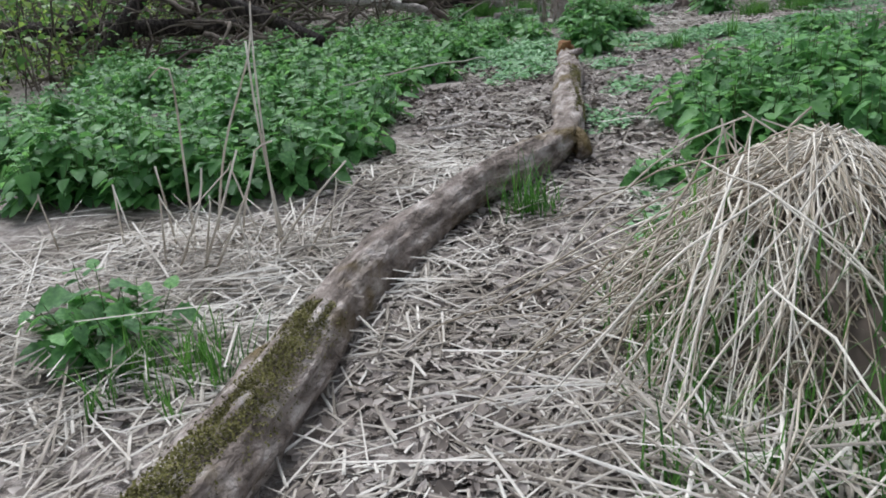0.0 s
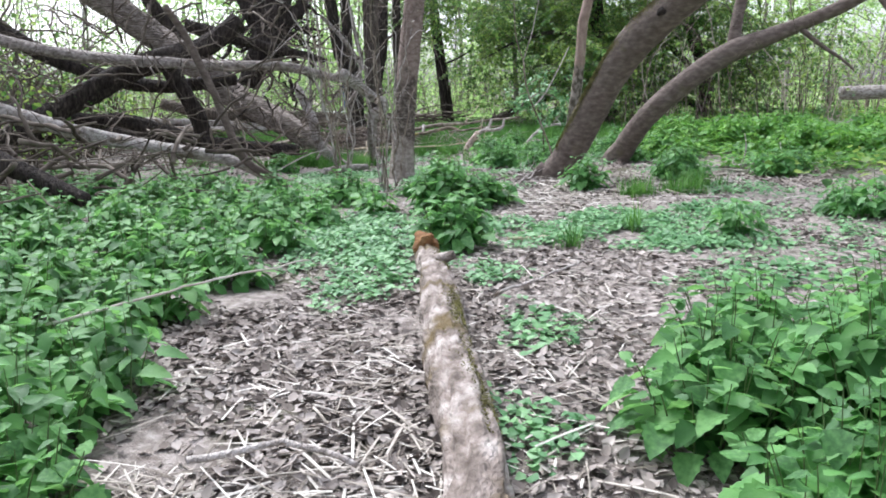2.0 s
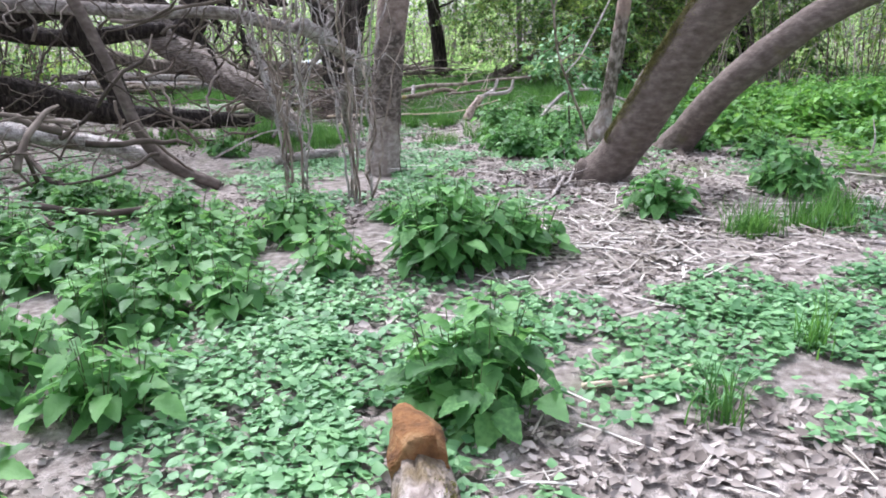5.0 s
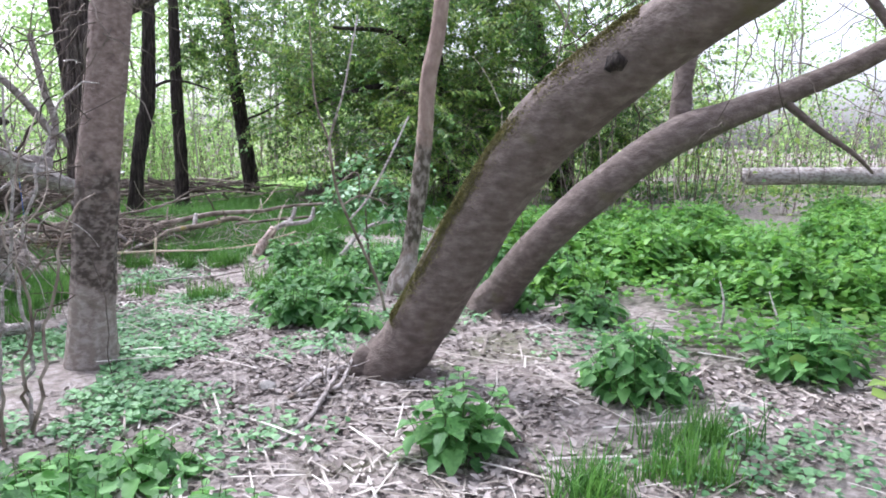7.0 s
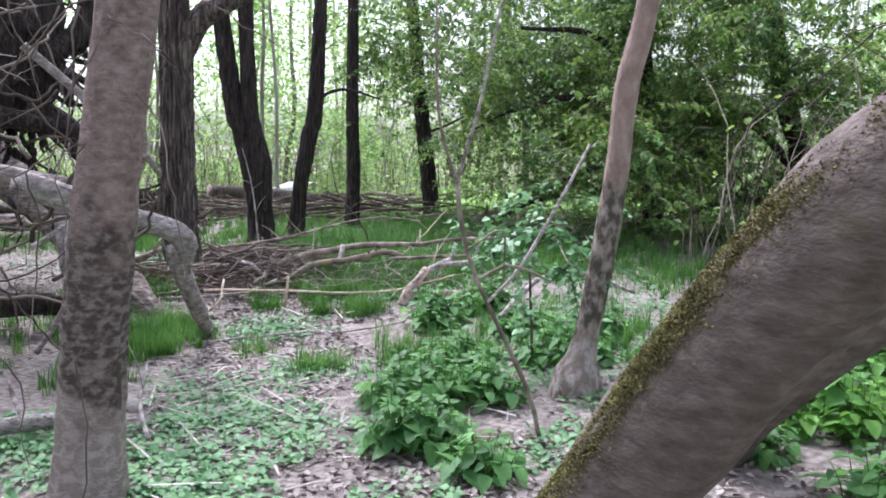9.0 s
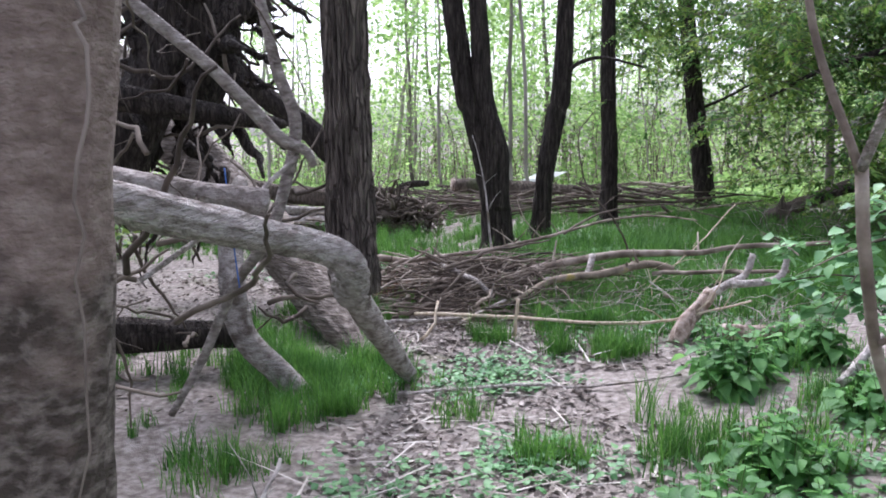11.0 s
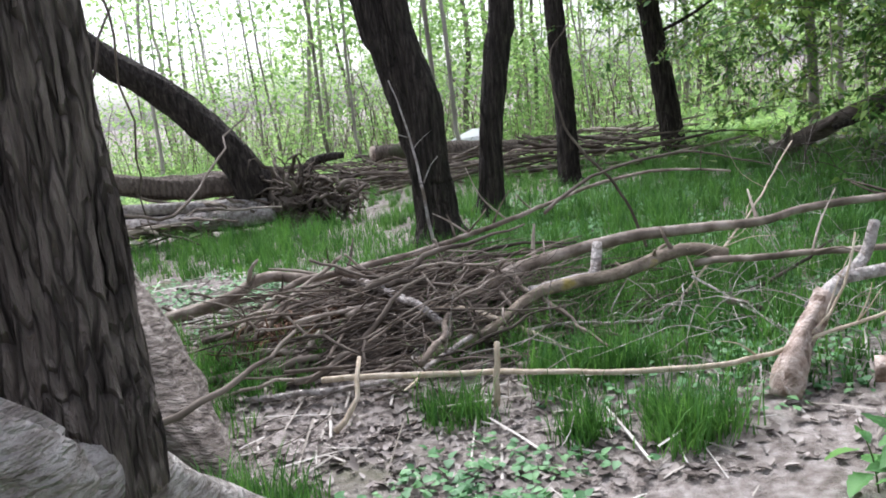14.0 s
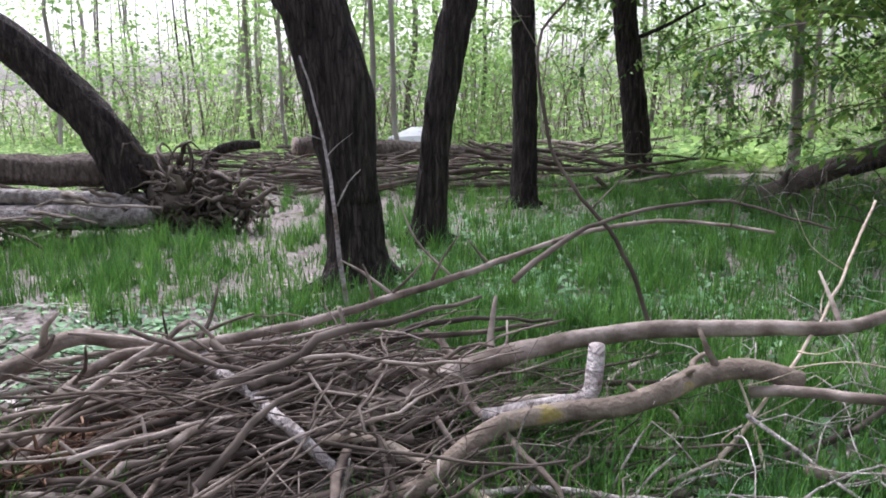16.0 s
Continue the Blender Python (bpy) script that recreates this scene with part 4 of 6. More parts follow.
cover("ground_ivy", [(0.75, 9.7, 0.9, 0.9, 3000), (1.0, 8.9, 0.55, 0.8, 1200), (0.7, 10.6, 0.7, 0.8, 1800), (1.75, 10.3, 0.5, 0.6, 900), (2.9, 10.2, 0.8, 0.75, 2600), (3.3, 9.3, 0.7, 0.5, 1300), (2.2, 9.6, 0.5, 0.4, 500), (3.9, 10.6, 0.8, 0.6, 1100),
                     (1.9, 7.4, 0.25, 0.5, 260), (1.75, 6.2, 0.22, 0.4, 200), (1.75, 8.5, 0.25, 0.4, 300), (0.9, 8.2, 0.45, 0.5, 350), (1.25, 13.6, 0.5, 0.7, 1300), (1.2, 14.9, 0.5, 0.8, 1300), (1.0, 16.2, 0.7, 0.8, 900), (1.6, 15.8, 0.5, 0.8, 500), (0.3, 15.6, 0.7, 0.8, 1200), (-0.4, 15.6, 0.7, 0.7, 900), (1.3, 17.5, 0.6, 0.6, 500),
                     (4.5, 12.0, 0.8, 0.7, 500), (2.0, 4.5, 0.15, 0.4, 80), (0.3, 13.2, 0.6, 0.6, 900), (-0.2, 14.4, 0.8, 0.7, 800), (3.4, 8.2, 0.7, 0.5, 500), (4.6, 14.2, 0.7, 0.7, 400), (1.9, 20.3, 0.5, 0.6, 250), (0.7, 19.4, 0.5, 0.3, 160), (0.7, 17.0, 0.8, 0.7, 300), (4.8, 9.0, 1.6, 1.6, 1500), (4.4, 7.2, 1.2, 1.0, 900), (-2.5, 12.5, 2.0, 1.6, 2400), (-3.5, 15, 2.5, 2.5, 1500), (3.4, 17.5, 1.6, 1.6, 1800), (4.0, 19.3, 1.6, 1.2, 1200), (-4.5, 8.0, 2.5, 3.0, 2600), (-3.2, 5.5, 1.2, 1.5, 1200), (2.0, 12.9, 0.5, 0.5, 200), (5.8, 11.0, 1.5, 1.5, 700), (2.4, 14.7, 0.5, 0.5, 300), (3.4, 15.6, 0.7, 0.7, 700), (4.4, 16.6, 1.0, 0.9, 1100), (1.5, 21.0, 1.6, 1.2, 1500), (3.0, 23.0, 2.2, 1.8, 1800), (0.5, 23.4, 1.6, 1.2, 2200), (0.8, 25.5, 2.5, 1.5, 2600), (-1.6, 22.2, 1.2, 1.0, 1400), (0.6, 18.9, 0.7, 0.5, 700), (-0.6, 18.6, 0.7, 0.6, 900), (-2.6, 22.0, 1.5, 1.4, 700), (2.0, 26.0, 3.0, 2.0, 1200)],
      SMALL, 0.05, M_IVY, "low ground ivy with small pale green leaves", "ground cover", 61, lift=0.05)
cover("leaf_litter", [(0.15, 7.4, 0.8, 1.0, 1500), (0.2, 12.8, 1.2, 1.0, 1200), (1.7, 2.6, 1.0, 1.3, 3200), (3.5, 15.4, 1.2, 1.2, 900), (2.3, 6.0, 0.8, 1.5, 900), (1.2, 4.5, 1.8, 3.2, 3800), (1.6, 8.0, 2.2, 2.5, 4800), (1.2, 6.3, 1.1, 1.4, 2500), (2.6, 11.5, 2.2, 2.2, 2400), (3.6, 13.0, 2.4, 1.8, 2200), (1.9, 14.6, 1.5, 2.2, 2600), (1.2, 17.5, 1.6, 1.8, 2000), (0.0, 19.5, 2.6, 1.6, 3200), (-2.5, 21.5, 2.0, 1.5, 1500), (5.5, 12.8, 1.6, 1.4, 900), (0, 22.5, 3, 2.5, 600), (4.6, 8.5, 2.5, 3.0, 2600), (5.5, 5.0, 2.5, 2.5, 900), (-3.2, 14.5, 3.0, 3.5, 3000), (-3.5, 19.5, 3.0, 3.0, 2200), (4.2, 17.5, 2.0, 2.5, 1200), (-3, 3.5, 2.5, 2.5, 800), (2.5, 28, 5, 3, 900), (-4, 28, 5, 3, 1200), (-5, 9, 3.5, 4, 1500)],
      DEADLEAF, 0.055, M_LITTER, "brown-grey dead leaves and bark crumbs", "leaf litter", 62, (0.0, 0.2), 0.015, 0.06)

def straw(name, zones, length, width, seed, label, tilt=0.05, lift=0.03):
    rng = np.random.default_rng(seed)
    P = off_log(blob_points(zones, rng), 0.07)
    n = len(P)
    L = length * rng.uniform(0.25, 1.2, n) ** 1.5
    Wd = width * rng.uniform(0.5, 1.3, n)
    V, F = strew(STRAW, np.c_[P, gh(P[:, 0], P[:, 1]) + rng.uniform(0.0, 1.0, n) * lift], leaf_turns(rng.uniform(0, 6.283, n), rng.normal(0, tilt, n), rng.normal(0, 0.2, n)), np.stack([Wd, L, Wd * 0.7], -1))
    return tagged(part(name, mesh(name, V, F, M_STRAW)), label, "straw", kind="stuff")

cover("clearing_cover", [(8.5, 16.5, 4.5, 3.5, 9000), (6.0, 13.8, 1.6, 0.9, 900)], SMALL, 0.08, M_BRIGHT, "bright low herbs filling the clearing", "ground cover", 66, lift=0.2)
straw("reed_straw", [(1.5, 2.5, 1.0, 1.2, 420), (2.3, 3.0, 0.7, 0.9, 420), (-1.0, 3.6, 1.3, 1.1, 1500), (1.2, 4.0, 1.9, 2.6, 1900), (0.2, 3.6, 1.3, 1.5, 3200), (1.2, 6.3, 1.2, 1.6, 750), (0.8, 5.4, 0.7, 0.6, 900), (2.2, 8.0, 1.5, 1.8, 320), (2.4, 11.6, 1.3, 1.0, 350), (2.1, 4.9, 0.4, 0.6, 500)], 0.26, 0.009, 63, "broken pale dead reed straw strewn on the soil")
straw("long_reed_straw", [(2.2, 2.5, 0.45, 0.7, 520), (1.9, 3.2, 0.25, 0.8, 160), (-0.1, 3.4, 0.8, 0.6, 420), (0.3, 4.0, 0.6, 0.4, 260)], 0.6, 0.009, 67, "long pale broken reeds lying criss-cross", 0.12, 0.12)
straw("forest_sticks", [(2.6, 12.5, 2.5, 3.0, 330), (1.2, 16.5, 1.8, 2.2, 300), (0.2, 20.0, 3.0, 2.0, 260), (4.5, 13.5, 2, 1.6, 160), (-2, 22, 2.5, 2.5, 200)], 0.5, 0.013, 64, "small dead sticks scattered on the ground")

def grass(name, zones, height, seed, label, width=0.008, bend=1.0, material=M_GRASS, share=0.04):
    rng = np.random.default_rng(seed)
    Z = blob_points([(a, b, c, d, max(1, int(m * share))) for a, b, c, d, m in zones], rng)
    per = max(1, int(1 / share))
    P = (Z[:, None] + rng.normal(0, 0.035, (len(Z), per, 2)) * rng.uniform(0.4, 1.5, (len(Z), 1, 1))).reshape(-1, 2)
    tall = np.repeat(rng.uniform(0.45, 1.3, len(Z)), per)
    keep = np.sqrt(((P[:, None] - spline([(x, y, 0) for x, y in LOGLINE], 0.2)[None, :, :2]) ** 2).sum(-1)).min(1) > 0.08
    P, tall = P[keep], tall[keep]
    n = len(P)
    h = tall * height * rng.uniform(0.45, 1.2, n)
    V, F = strew(BLADE, np.c_[P, gh(P[:, 0], P[:, 1])], leaf_turns(rng.uniform(0, 6.283, n), rng.normal(-0.1, 0.2, n), np.zeros(n)), np.stack([width * rng.uniform(0.6, 1.3, n), h * bend * rng.uniform(0.4, 1.3, n), h], -1))
    return tagged(part(name, mesh(name, V, F, material)), label, "grass", kind="stuff")

grass("forest_grass", [(1.4, 21.4, 1.6, 1.3, 6000), (3.2, 22.5, 2.2, 2.0, 5500), (0.9, 24.5, 2.5, 1.8, 6500), (0.0, 22.6, 1.6, 0.9, 3500), (3.0, 26.5, 3.0, 2.5, 8000), (1.5, 29.5, 4.0, 1.6, 4000), (-2.5, 23.6, 1.6, 1.3, 2600), (-3.8, 24.6, 2.0, 1.0, 2600), (-1.6, 25.5, 1.5, 1.2, 2000), (0.4, 21.3, 1.0, 0.8, 3000), (-1.4, 20.6, 0.7, 0.7, 900), (0.5, 28.5, 4, 2.5, 3500), (5.0, 24, 2.5, 3.0, 4000), (-5.5, 23.6, 2.0, 1.5, 1800), (3.4, 18.4, 1.8, 1.6, 3500), (-2.2, 18.2, 1.4, 1.5, 1800), (-0.8, 18.5, 0.8, 0.7, 2600), (-0.35, 18.2, 0.5, 0.6, 1400), (-1.3, 20.2, 0.9, 0.6, 1400), (5.5, 21.5, 2.5, 2.0, 3000), (-3, 28, 4, 2.5, 2500)], 0.24, 71, "fresh green woodland grass")
grass("short_grass", [(1.2, 24.2, 3.6, 3.2, 11000), (-2.8, 23.8, 2.6, 1.6, 3800), (3.6, 22.4, 2.6, 2.4, 8000), (0.4, 22.4, 2.2, 1.0, 5000), (-0.6, 18.5, 0.9, 0.8, 2600), (2.0, 28.6, 4.5, 2.2, 8000), (1.6, 20.6, 1.3, 0.9, 2400)], 0.11, 73, "short green woodland turf and weeds", 0.011, share=0.5)
grass("grass_tufts", [(1.4, 19.7, 0.26, 0.22, 900), (0.95, 19.7, 0.14, 0.14, 350), (0.3, 19.9, 0.25, 0.2, 450), (-0.9, 18.6, 0.5, 0.4, 1300), (-0.35, 19.0, 0.3, 0.25, 600), (0.9, 20.4, 0.5, 0.3, 900), (3.45, 11.8, 0.2, 0.15, 260), (3.95, 11.9, 0.3, 0.2, 300), (4.2, 12.3, 0.3, 0.2, 160), (3.5, 11.9, 0.12, 0.1, 160), (2.95, 9.9, 0.1, 0.1, 90), (1.35, 17.6, 0.3, 0.2, 380), (0.6, 18.2, 0.2, 0.2, 150),
                      (2.05, 3.2, 0.12, 0.9, 550), (1.35, 4.7, 0.3, 0.3, 160), (0.35, 3.1, 0.35, 0.35, 260), (-1.5, 19.2, 0.6, 0.5, 700), (4.2, 12.2, 0.2, 0.15, 200), (2.35, 9.3, 0.12, 0.12, 70), (2.4, 2.6, 0.25, 0.5, 300), (-0.3, 16.9, 0.4, 0.4, 500), (2.2, 17.8, 0.5, 0.6, 700)], 0.22, 72, "small fresh green grass tufts", share=0.1)

# ---- mound of dead reeds ----
def reed_mound():
    rng = np.random.default_rng(90)
    cx, cy = 2.5, 3.6
    t = thing("reed_mound", cx, cy, float(gz(cx, cy)), "collapsed mound of dead tan reeds beside the path", "reeds")
    # added dark dome: its colour stands for the shade between the stalks
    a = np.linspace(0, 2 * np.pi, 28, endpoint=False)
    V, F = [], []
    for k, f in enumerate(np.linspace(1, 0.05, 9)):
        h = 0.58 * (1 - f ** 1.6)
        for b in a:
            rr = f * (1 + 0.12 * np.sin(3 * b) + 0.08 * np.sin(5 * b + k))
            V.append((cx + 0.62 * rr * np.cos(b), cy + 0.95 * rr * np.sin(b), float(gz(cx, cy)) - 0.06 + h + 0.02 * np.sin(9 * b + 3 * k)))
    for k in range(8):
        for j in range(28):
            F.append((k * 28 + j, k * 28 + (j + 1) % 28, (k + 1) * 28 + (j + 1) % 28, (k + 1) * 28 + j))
    part("core", mesh("mound_shade_fill", V, F, M_TWIG), t)
    stalks = []
    for n in range(1150):
        b = rng.uniform(0, 6.283)
        f0, f1 = rng.uniform(-0.5, 0.9), rng.uniform(0.5, 1.3)
        sw = rng.normal(0, 1.1)
        pts = []
        for f, bb in ((f0, b), ((f0 + f1) / 2, b + sw * 0.5), (f1, b + sw)):
            h = 0.58 * (1 - min(1, abs(f)) ** 1.6)
            x, y = cx + 0.62 * f * np.cos(bb), cy + 0.95 * f * np.sin(bb)
            pts.append((x, y, float(gz(cx, cy)) - 0.05 + h + rng.uniform(-0.01, 0.1), rng.uniform(0.0018, 0.0042)))
        stalks.append(tube(pts, 4, 0.14, cap=False, seed=n))
    for n in range(110):
        a, L = rng.normal(-1.75, 0.75), rng.uniform(0.5, 1.15)
        x, y, z = cx + rng.normal(-0.08, 0.14), cy + rng.normal(-0.05, 0.2), float(gz(cx, cy)) + rng.uniform(0.25, 0.62)
        c, q, g = np.cos(a), np.sin(a), float(gz(x, y))
        r = rng.uniform(0.002, 0.0048)
        stalks.append(tube([(x, y, z, r), (x + c * L * 0.45, y + q * L * 0.45, g + (z - g) * rng.uniform(0.55, 0.85), r), (x + c * L, y + q * L, g + rng.uniform(0.0, 0.12), r * 0.7)], 5, 0.12, cap=False, seed=n, wander=0.03))
    V, F = join(stalks)
    tagged(part("stalk", mesh("mound_stalks", V, F, M_REED), t), kind="stuff")
    V, F = strew(BLADE, np.stack([rng.uniform(2.45, 3.1, 90), rng.uniform(2.3, 2.9, 90), np.full(90, float(gz(2.6, 2.5)))], -1), leaf_turns(rng.uniform(0, 6.28, 90), rng.normal(0, 0.15, 90), np.zeros(90)), np.stack([rng.uniform(0.014, 0.034, 90), rng.uniform(0.1, 0.3, 90), rng.uniform(0.3, 0.6, 90)], -1))
    part("green_blade", mesh("mound_blades", V, F, M_GRASS), t, "young green reed blades")
    b, f = rng.uniform(2.6, 5.6, 420), rng.uniform(0.5, 1.15, 420)
    P = np.stack([cx + 0.62 * f * np.cos(b), cy + 0.95 * f * np.sin(b), float(gz(cx, cy)) - 0.05 + 0.52 * (1 - np.minimum(1, f) ** 1.6)], -1)
    V, F = strew(BLADE, P, leaf_turns(rng.uniform(0, 6.28, 420), rng.normal(0, 0.4, 420), np.zeros(420)), np.stack([rng.uniform(0.006, 0.014, 420), rng.uniform(0.05, 0.3, 420), rng.uniform(0.06, 0.26, 420)], -1))
    part("green_blade", mesh("mound_shoots", V, F, M_GRASS), t, "green shoots growing through the reeds")
reed_mound()

def dead_stalk(pts, r=0.006):
    x, y = pts[0][:2]
    t = tagged(part("dead_stalk", tubes_mesh("dead_stalk", [tube([(*p, r * (1 - 0.15 * k)) for k, p in enumerate(pts)], 6, 0.08, seed=int(100 * abs(x)))], M_REED)), "broken pale dead plant stalk standing among nettles", "stalk", "dead stalks")
    return t

rng = np.random.default_rng(5)
for pts in ([(-0.14, 4.3, -0.2), (-0.03, 4.35, 0.29), (0.1, 4.5, 0.72), (0.12, 4.55, 0.95)], [(0.26, 4.2, -0.2), (0.18, 4.35, 0.25), (0.13, 4.48, 0.7), (0.12, 4.55, 0.95)], [(0.28, 4.2, -0.2), (0.19, 4.3, 0.4), (0.14, 4.4, 0.78)], [(-0.2, 4.2, -0.2), (-0.21, 4.26, 0.25), (-0.22, 4.3, 0.68), (-0.36, 4.34, 0.64)],
            [(-0.08, 3.85, -0.15), (0.0, 3.98, 0.12), (0.03, 4.0, 0.28)], [(0.04, 3.85, -0.15), (0.13, 3.98, 0.15), (0.19, 4.05, 0.35)], [(0.1, 3.85, -0.15), (0.22, 4.05, 0.18), (0.25, 4.1, 0.33), (0.33, 4.12, 0.37)], [(0.3, 4.0, -0.15), (0.45, 4.1, 0.05), (0.62, 4.25, 0.24)]):
    dead_stalk(pts, 0.0065)
for x, y, h, lx, ly in [ (0.4, 4.1, 0.4, 0.3, 0.2), (-0.3, 4.2, 0.4, -0.1, 0.1), (0.0, 4.3, 0.45, 0.15, 0), (2.35, 4.3, 0.5, -0.1, -0.05), (2.2, 3.9, 0.4, -0.1, 0.1), (2.9, 4.3, 0.7, 0.1, 0.05), (3.1, 3.9, 0.8, -0.15, 0)]:
    z = float(gh(x, y))
    dead_stalk([(x, y, z - 0.02), (x + lx * 0.4, y + ly * 0.4, z + h * 0.5), (x + lx, y + ly, z + h)])

for x, y, dx, dy, h in [(0.0, 3.9, 0.32, 0.15, 0.36), (0.3, 3.85, -0.22, 0.1, 0.3), (-0.25, 4.0, 0.3, -0.2, 0.34), (0.45, 4.3, 0.25, 0.3, 0.3), (0.15, 4.25, -0.3, -0.25, 0.42), (-0.6, 4.2, 0.2, -0.2, 0.3), (-0.9, 4.1, -0.25, 0.1, 0.28), (2.2, 4.4, 0.3, 0.1, 0.4), (2.4, 4.6, -0.2, 0.2, 0.35)]:
    z = float(gh(x, y))
    dead_stalk([(x, y, z - 0.02), (x + dx * 0.25, y + dy * 0.25, z + h), (x + dx * 0.3, y + dy * 0.3, z + h * 1.02), (x + dx, y + dy, z + h * 0.5)], 0.005)

# ---- brush pile ----
def stick(name, label, pts, r0, r1, material=M_STICK, sides=8, seed=0, stubs=0, group="brush pile"):
    n = len(pts) - 1
    rows = [(*p, r0 + (r1 - r0) * k / n) for k, p in enumerate(pts)]
    pieces = [tube(rows, sides, 0.07, 0.06, 0.08, seed, 5, wander=0.02)]
    rng = np.random.default_rng(seed + 3)
    S = spline(rows, 0.1)
    for _ in range(stubs):
        p = S[rng.integers(2, len(S) - 1)]
        d = rng.normal(0, 1, 3)
        d[2] = abs(d[2]) + 0.3
        d = d / np.linalg.norm(d) * rng.uniform(0.08, 0.5)
        pieces.append(tube([(*p[:3], p[3] * 0.5), (*(p[:3] + d * 0.5 + rng.normal(0, 0.02, 3)), p[3] * 0.35), (*(p[:3] + d), p[3] * 0.2)], 6, 0.06, seed=seed))
    return tagged(part(name, tubes_mesh(name, pieces, material)), label, "branch", group)

def brush_pile():
    rng = np.random.default_rng(17)
    t = thing("brush_pile", -0.1, 21.2, float(gz(-0.1, 21.2)), "heap of thin cut branches and twigs", "brush pile")
    mats = (M_STICK, M_TWIG)
    group = {0: [], 1: []}
    for n in range(780):
        c = np.array([rng.normal(-0.25, 0.62), rng.normal(21.15, 0.36)])
        a = rng.normal(0.5, 0.3) + (rng.uniform(-1.5, 1.5) if n % 5 == 0 else 0)
        L = rng.uniform(0.4, 2.2) if n % 3 else rng.uniform(0.2, 0.6)
        r = rng.choice([0.003, 0.006, 0.011, 0.02], p=[0.42, 0.33, 0.18, 0.07])
        d = np.array([np.cos(a), np.sin(a)]) * L / 2
        base = float(gz(*c))
        hmax = 0.42 * np.exp(-((c[0] + 0.2) / 0.95) ** 2 - ((c[1] - 21.2) / 0.6) ** 2)
        z = base + rng.uniform(0.0, 1) * hmax + r
        dz = rng.normal(0.03, 0.1)
        lo = max(float(gz(*(c - d))) + r, z - dz)
        hi = max(float(gz(*(c + d))) + r, z + dz)
        rows = [(*(c - d), lo, r), (*(c - d * 0.3 + rng.normal(0, 0.05, 2)), z + rng.normal(0.01, 0.03), r * 0.92), (*(c + d * 0.35 + rng.normal(0, 0.06, 2)), (z + hi) / 2 + rng.normal(0.01, 0.04), r * 0.7), (*(c + d), hi, r * 0.35)]
        side = group[int(rng.uniform() < 0.45)]
        side.append(tube(rows, 7 if r > 0.01 else 5, 0.1, 0, 0.1, seed=n, wander=0.06))
        if n % 3 == 0:
            p = np.array(rows[2][:3])
            e = p + np.r_[d / L * rng.uniform(0.15, 0.5) + rng.normal(0, 0.12, 2), rng.uniform(0.0, 0.22)]
            side.append(tube([(*p, r * 0.6), (*((p + e) / 2 + rng.normal(0, 0.03, 3)), r * 0.4), (*e, r * 0.2)], 5, 0.08, seed=n, wander=0.03))
    for k in group:
        tagged(part("twig", tubes_mesh("brush_twigs", group[k], mats[k]), t), kind="stuff")
    part("root_clod", tubes_mesh("root_clod", [tube([(-1.2, 20.45, -0.2, 0.05), (-1.08, 20.7, -0.14, 0.1), (-0.95, 20.95, -0.08, 0.12), (-0.75, 21.05, -0.06, 0.06)], 18, 0.03, 0.5, 0.4, 3, 7)], M_ROT), t, "red-brown rotten bark and roots")
    crumbs = []
    for n in range(420):
        f = rng.uniform(0, 1)
        p = np.array([-1.2 + 0.42 * f, 20.45 + 0.6 * f, -0.14 + 0.1 * f]) + rng.normal(0, 0.075, 3)
        e = p + rng.normal(0, 0.07, 3)
        r = rng.uniform(0.002, 0.008)
        crumbs.append(tube([(*p, r), (*((p + e) / 2 + rng.normal(0, 0.015, 3)), r), (*e, r * 0.3)], 5, 0.05, seed=n))
    tagged(part("bark_crumb", tubes_mesh("bark_crumb", crumbs, M_ROT), t), kind="stuff")
brush_pile()
B_ = "thick barked branch lying across the brush pile"
stick("branch", "long barked branch reaching from the pile over the grass", [(-1.03, 20.97, -0.09), (-0.71, 21.01, -0.03), (-0.07, 21.0, 0.03), (0.39, 21.36, 0.17), (0.76, 21.54, 0.24), (1.19, 21.57, 0.33), (1.57, 21.59, 0.35), (1.9, 21.6, 0.37), (2.22, 21.75, 0.42), (3.1, 21.8, 0.5)], 0.056, 0.022, seed=1, sides=12, stubs=5)
stick("branch", "crooked branch spotted with yellow lichen", [(-0.08, 20.46, -0.15), (0.06, 20.59, -0.11), (0.32, 20.7, -0.03), (0.52, 20.91, 0.1), (0.75, 21.0, 0.16), (1.04, 21.04, 0.2), (1.28, 21.22, 0.25), (1.48, 21.27, 0.29), (1.69, 21.32, 0.23)], 0.034, 0.04, mat("lichened_branch_bark", [(0.1, 0.078, 0.058), (0.2, 0.16, 0.12), (0.33, 0.275, 0.215)], 9, 0.85, 0.6, 50, patch=((0.3, 0.24, 0.07), 0.6), patch_scale=9), seed=2, sides=12, stubs=4)
stick("branch", "long thin branch through the grass", [(1.5, 21.28, 0.2), (1.7, 21.22, 0.23), (1.96, 21.1, 0.26), (2.13, 21.06, 0.29), (2.7, 20.9, 0.36)], 0.024, 0.016, seed=3, stubs=3)
stick("branch", "long arching branch over the brush pile", [(-1.6, 20.6, -0.18), (-1.35, 20.98, 0.01), (-1.17, 21.19, 0.17), (-0.82, 21.27, 0.23), (-0.45, 21.48, 0.27), (-0.08, 21.88, 0.33), (0.25, 22.17, 0.4), (0.53, 22.4, 0.47), (0.86, 22.6, 0.55), (1.3, 22.7, 0.6), (1.82, 22.6, 0.57)], 0.03, 0.009, seed=4, stubs=9)
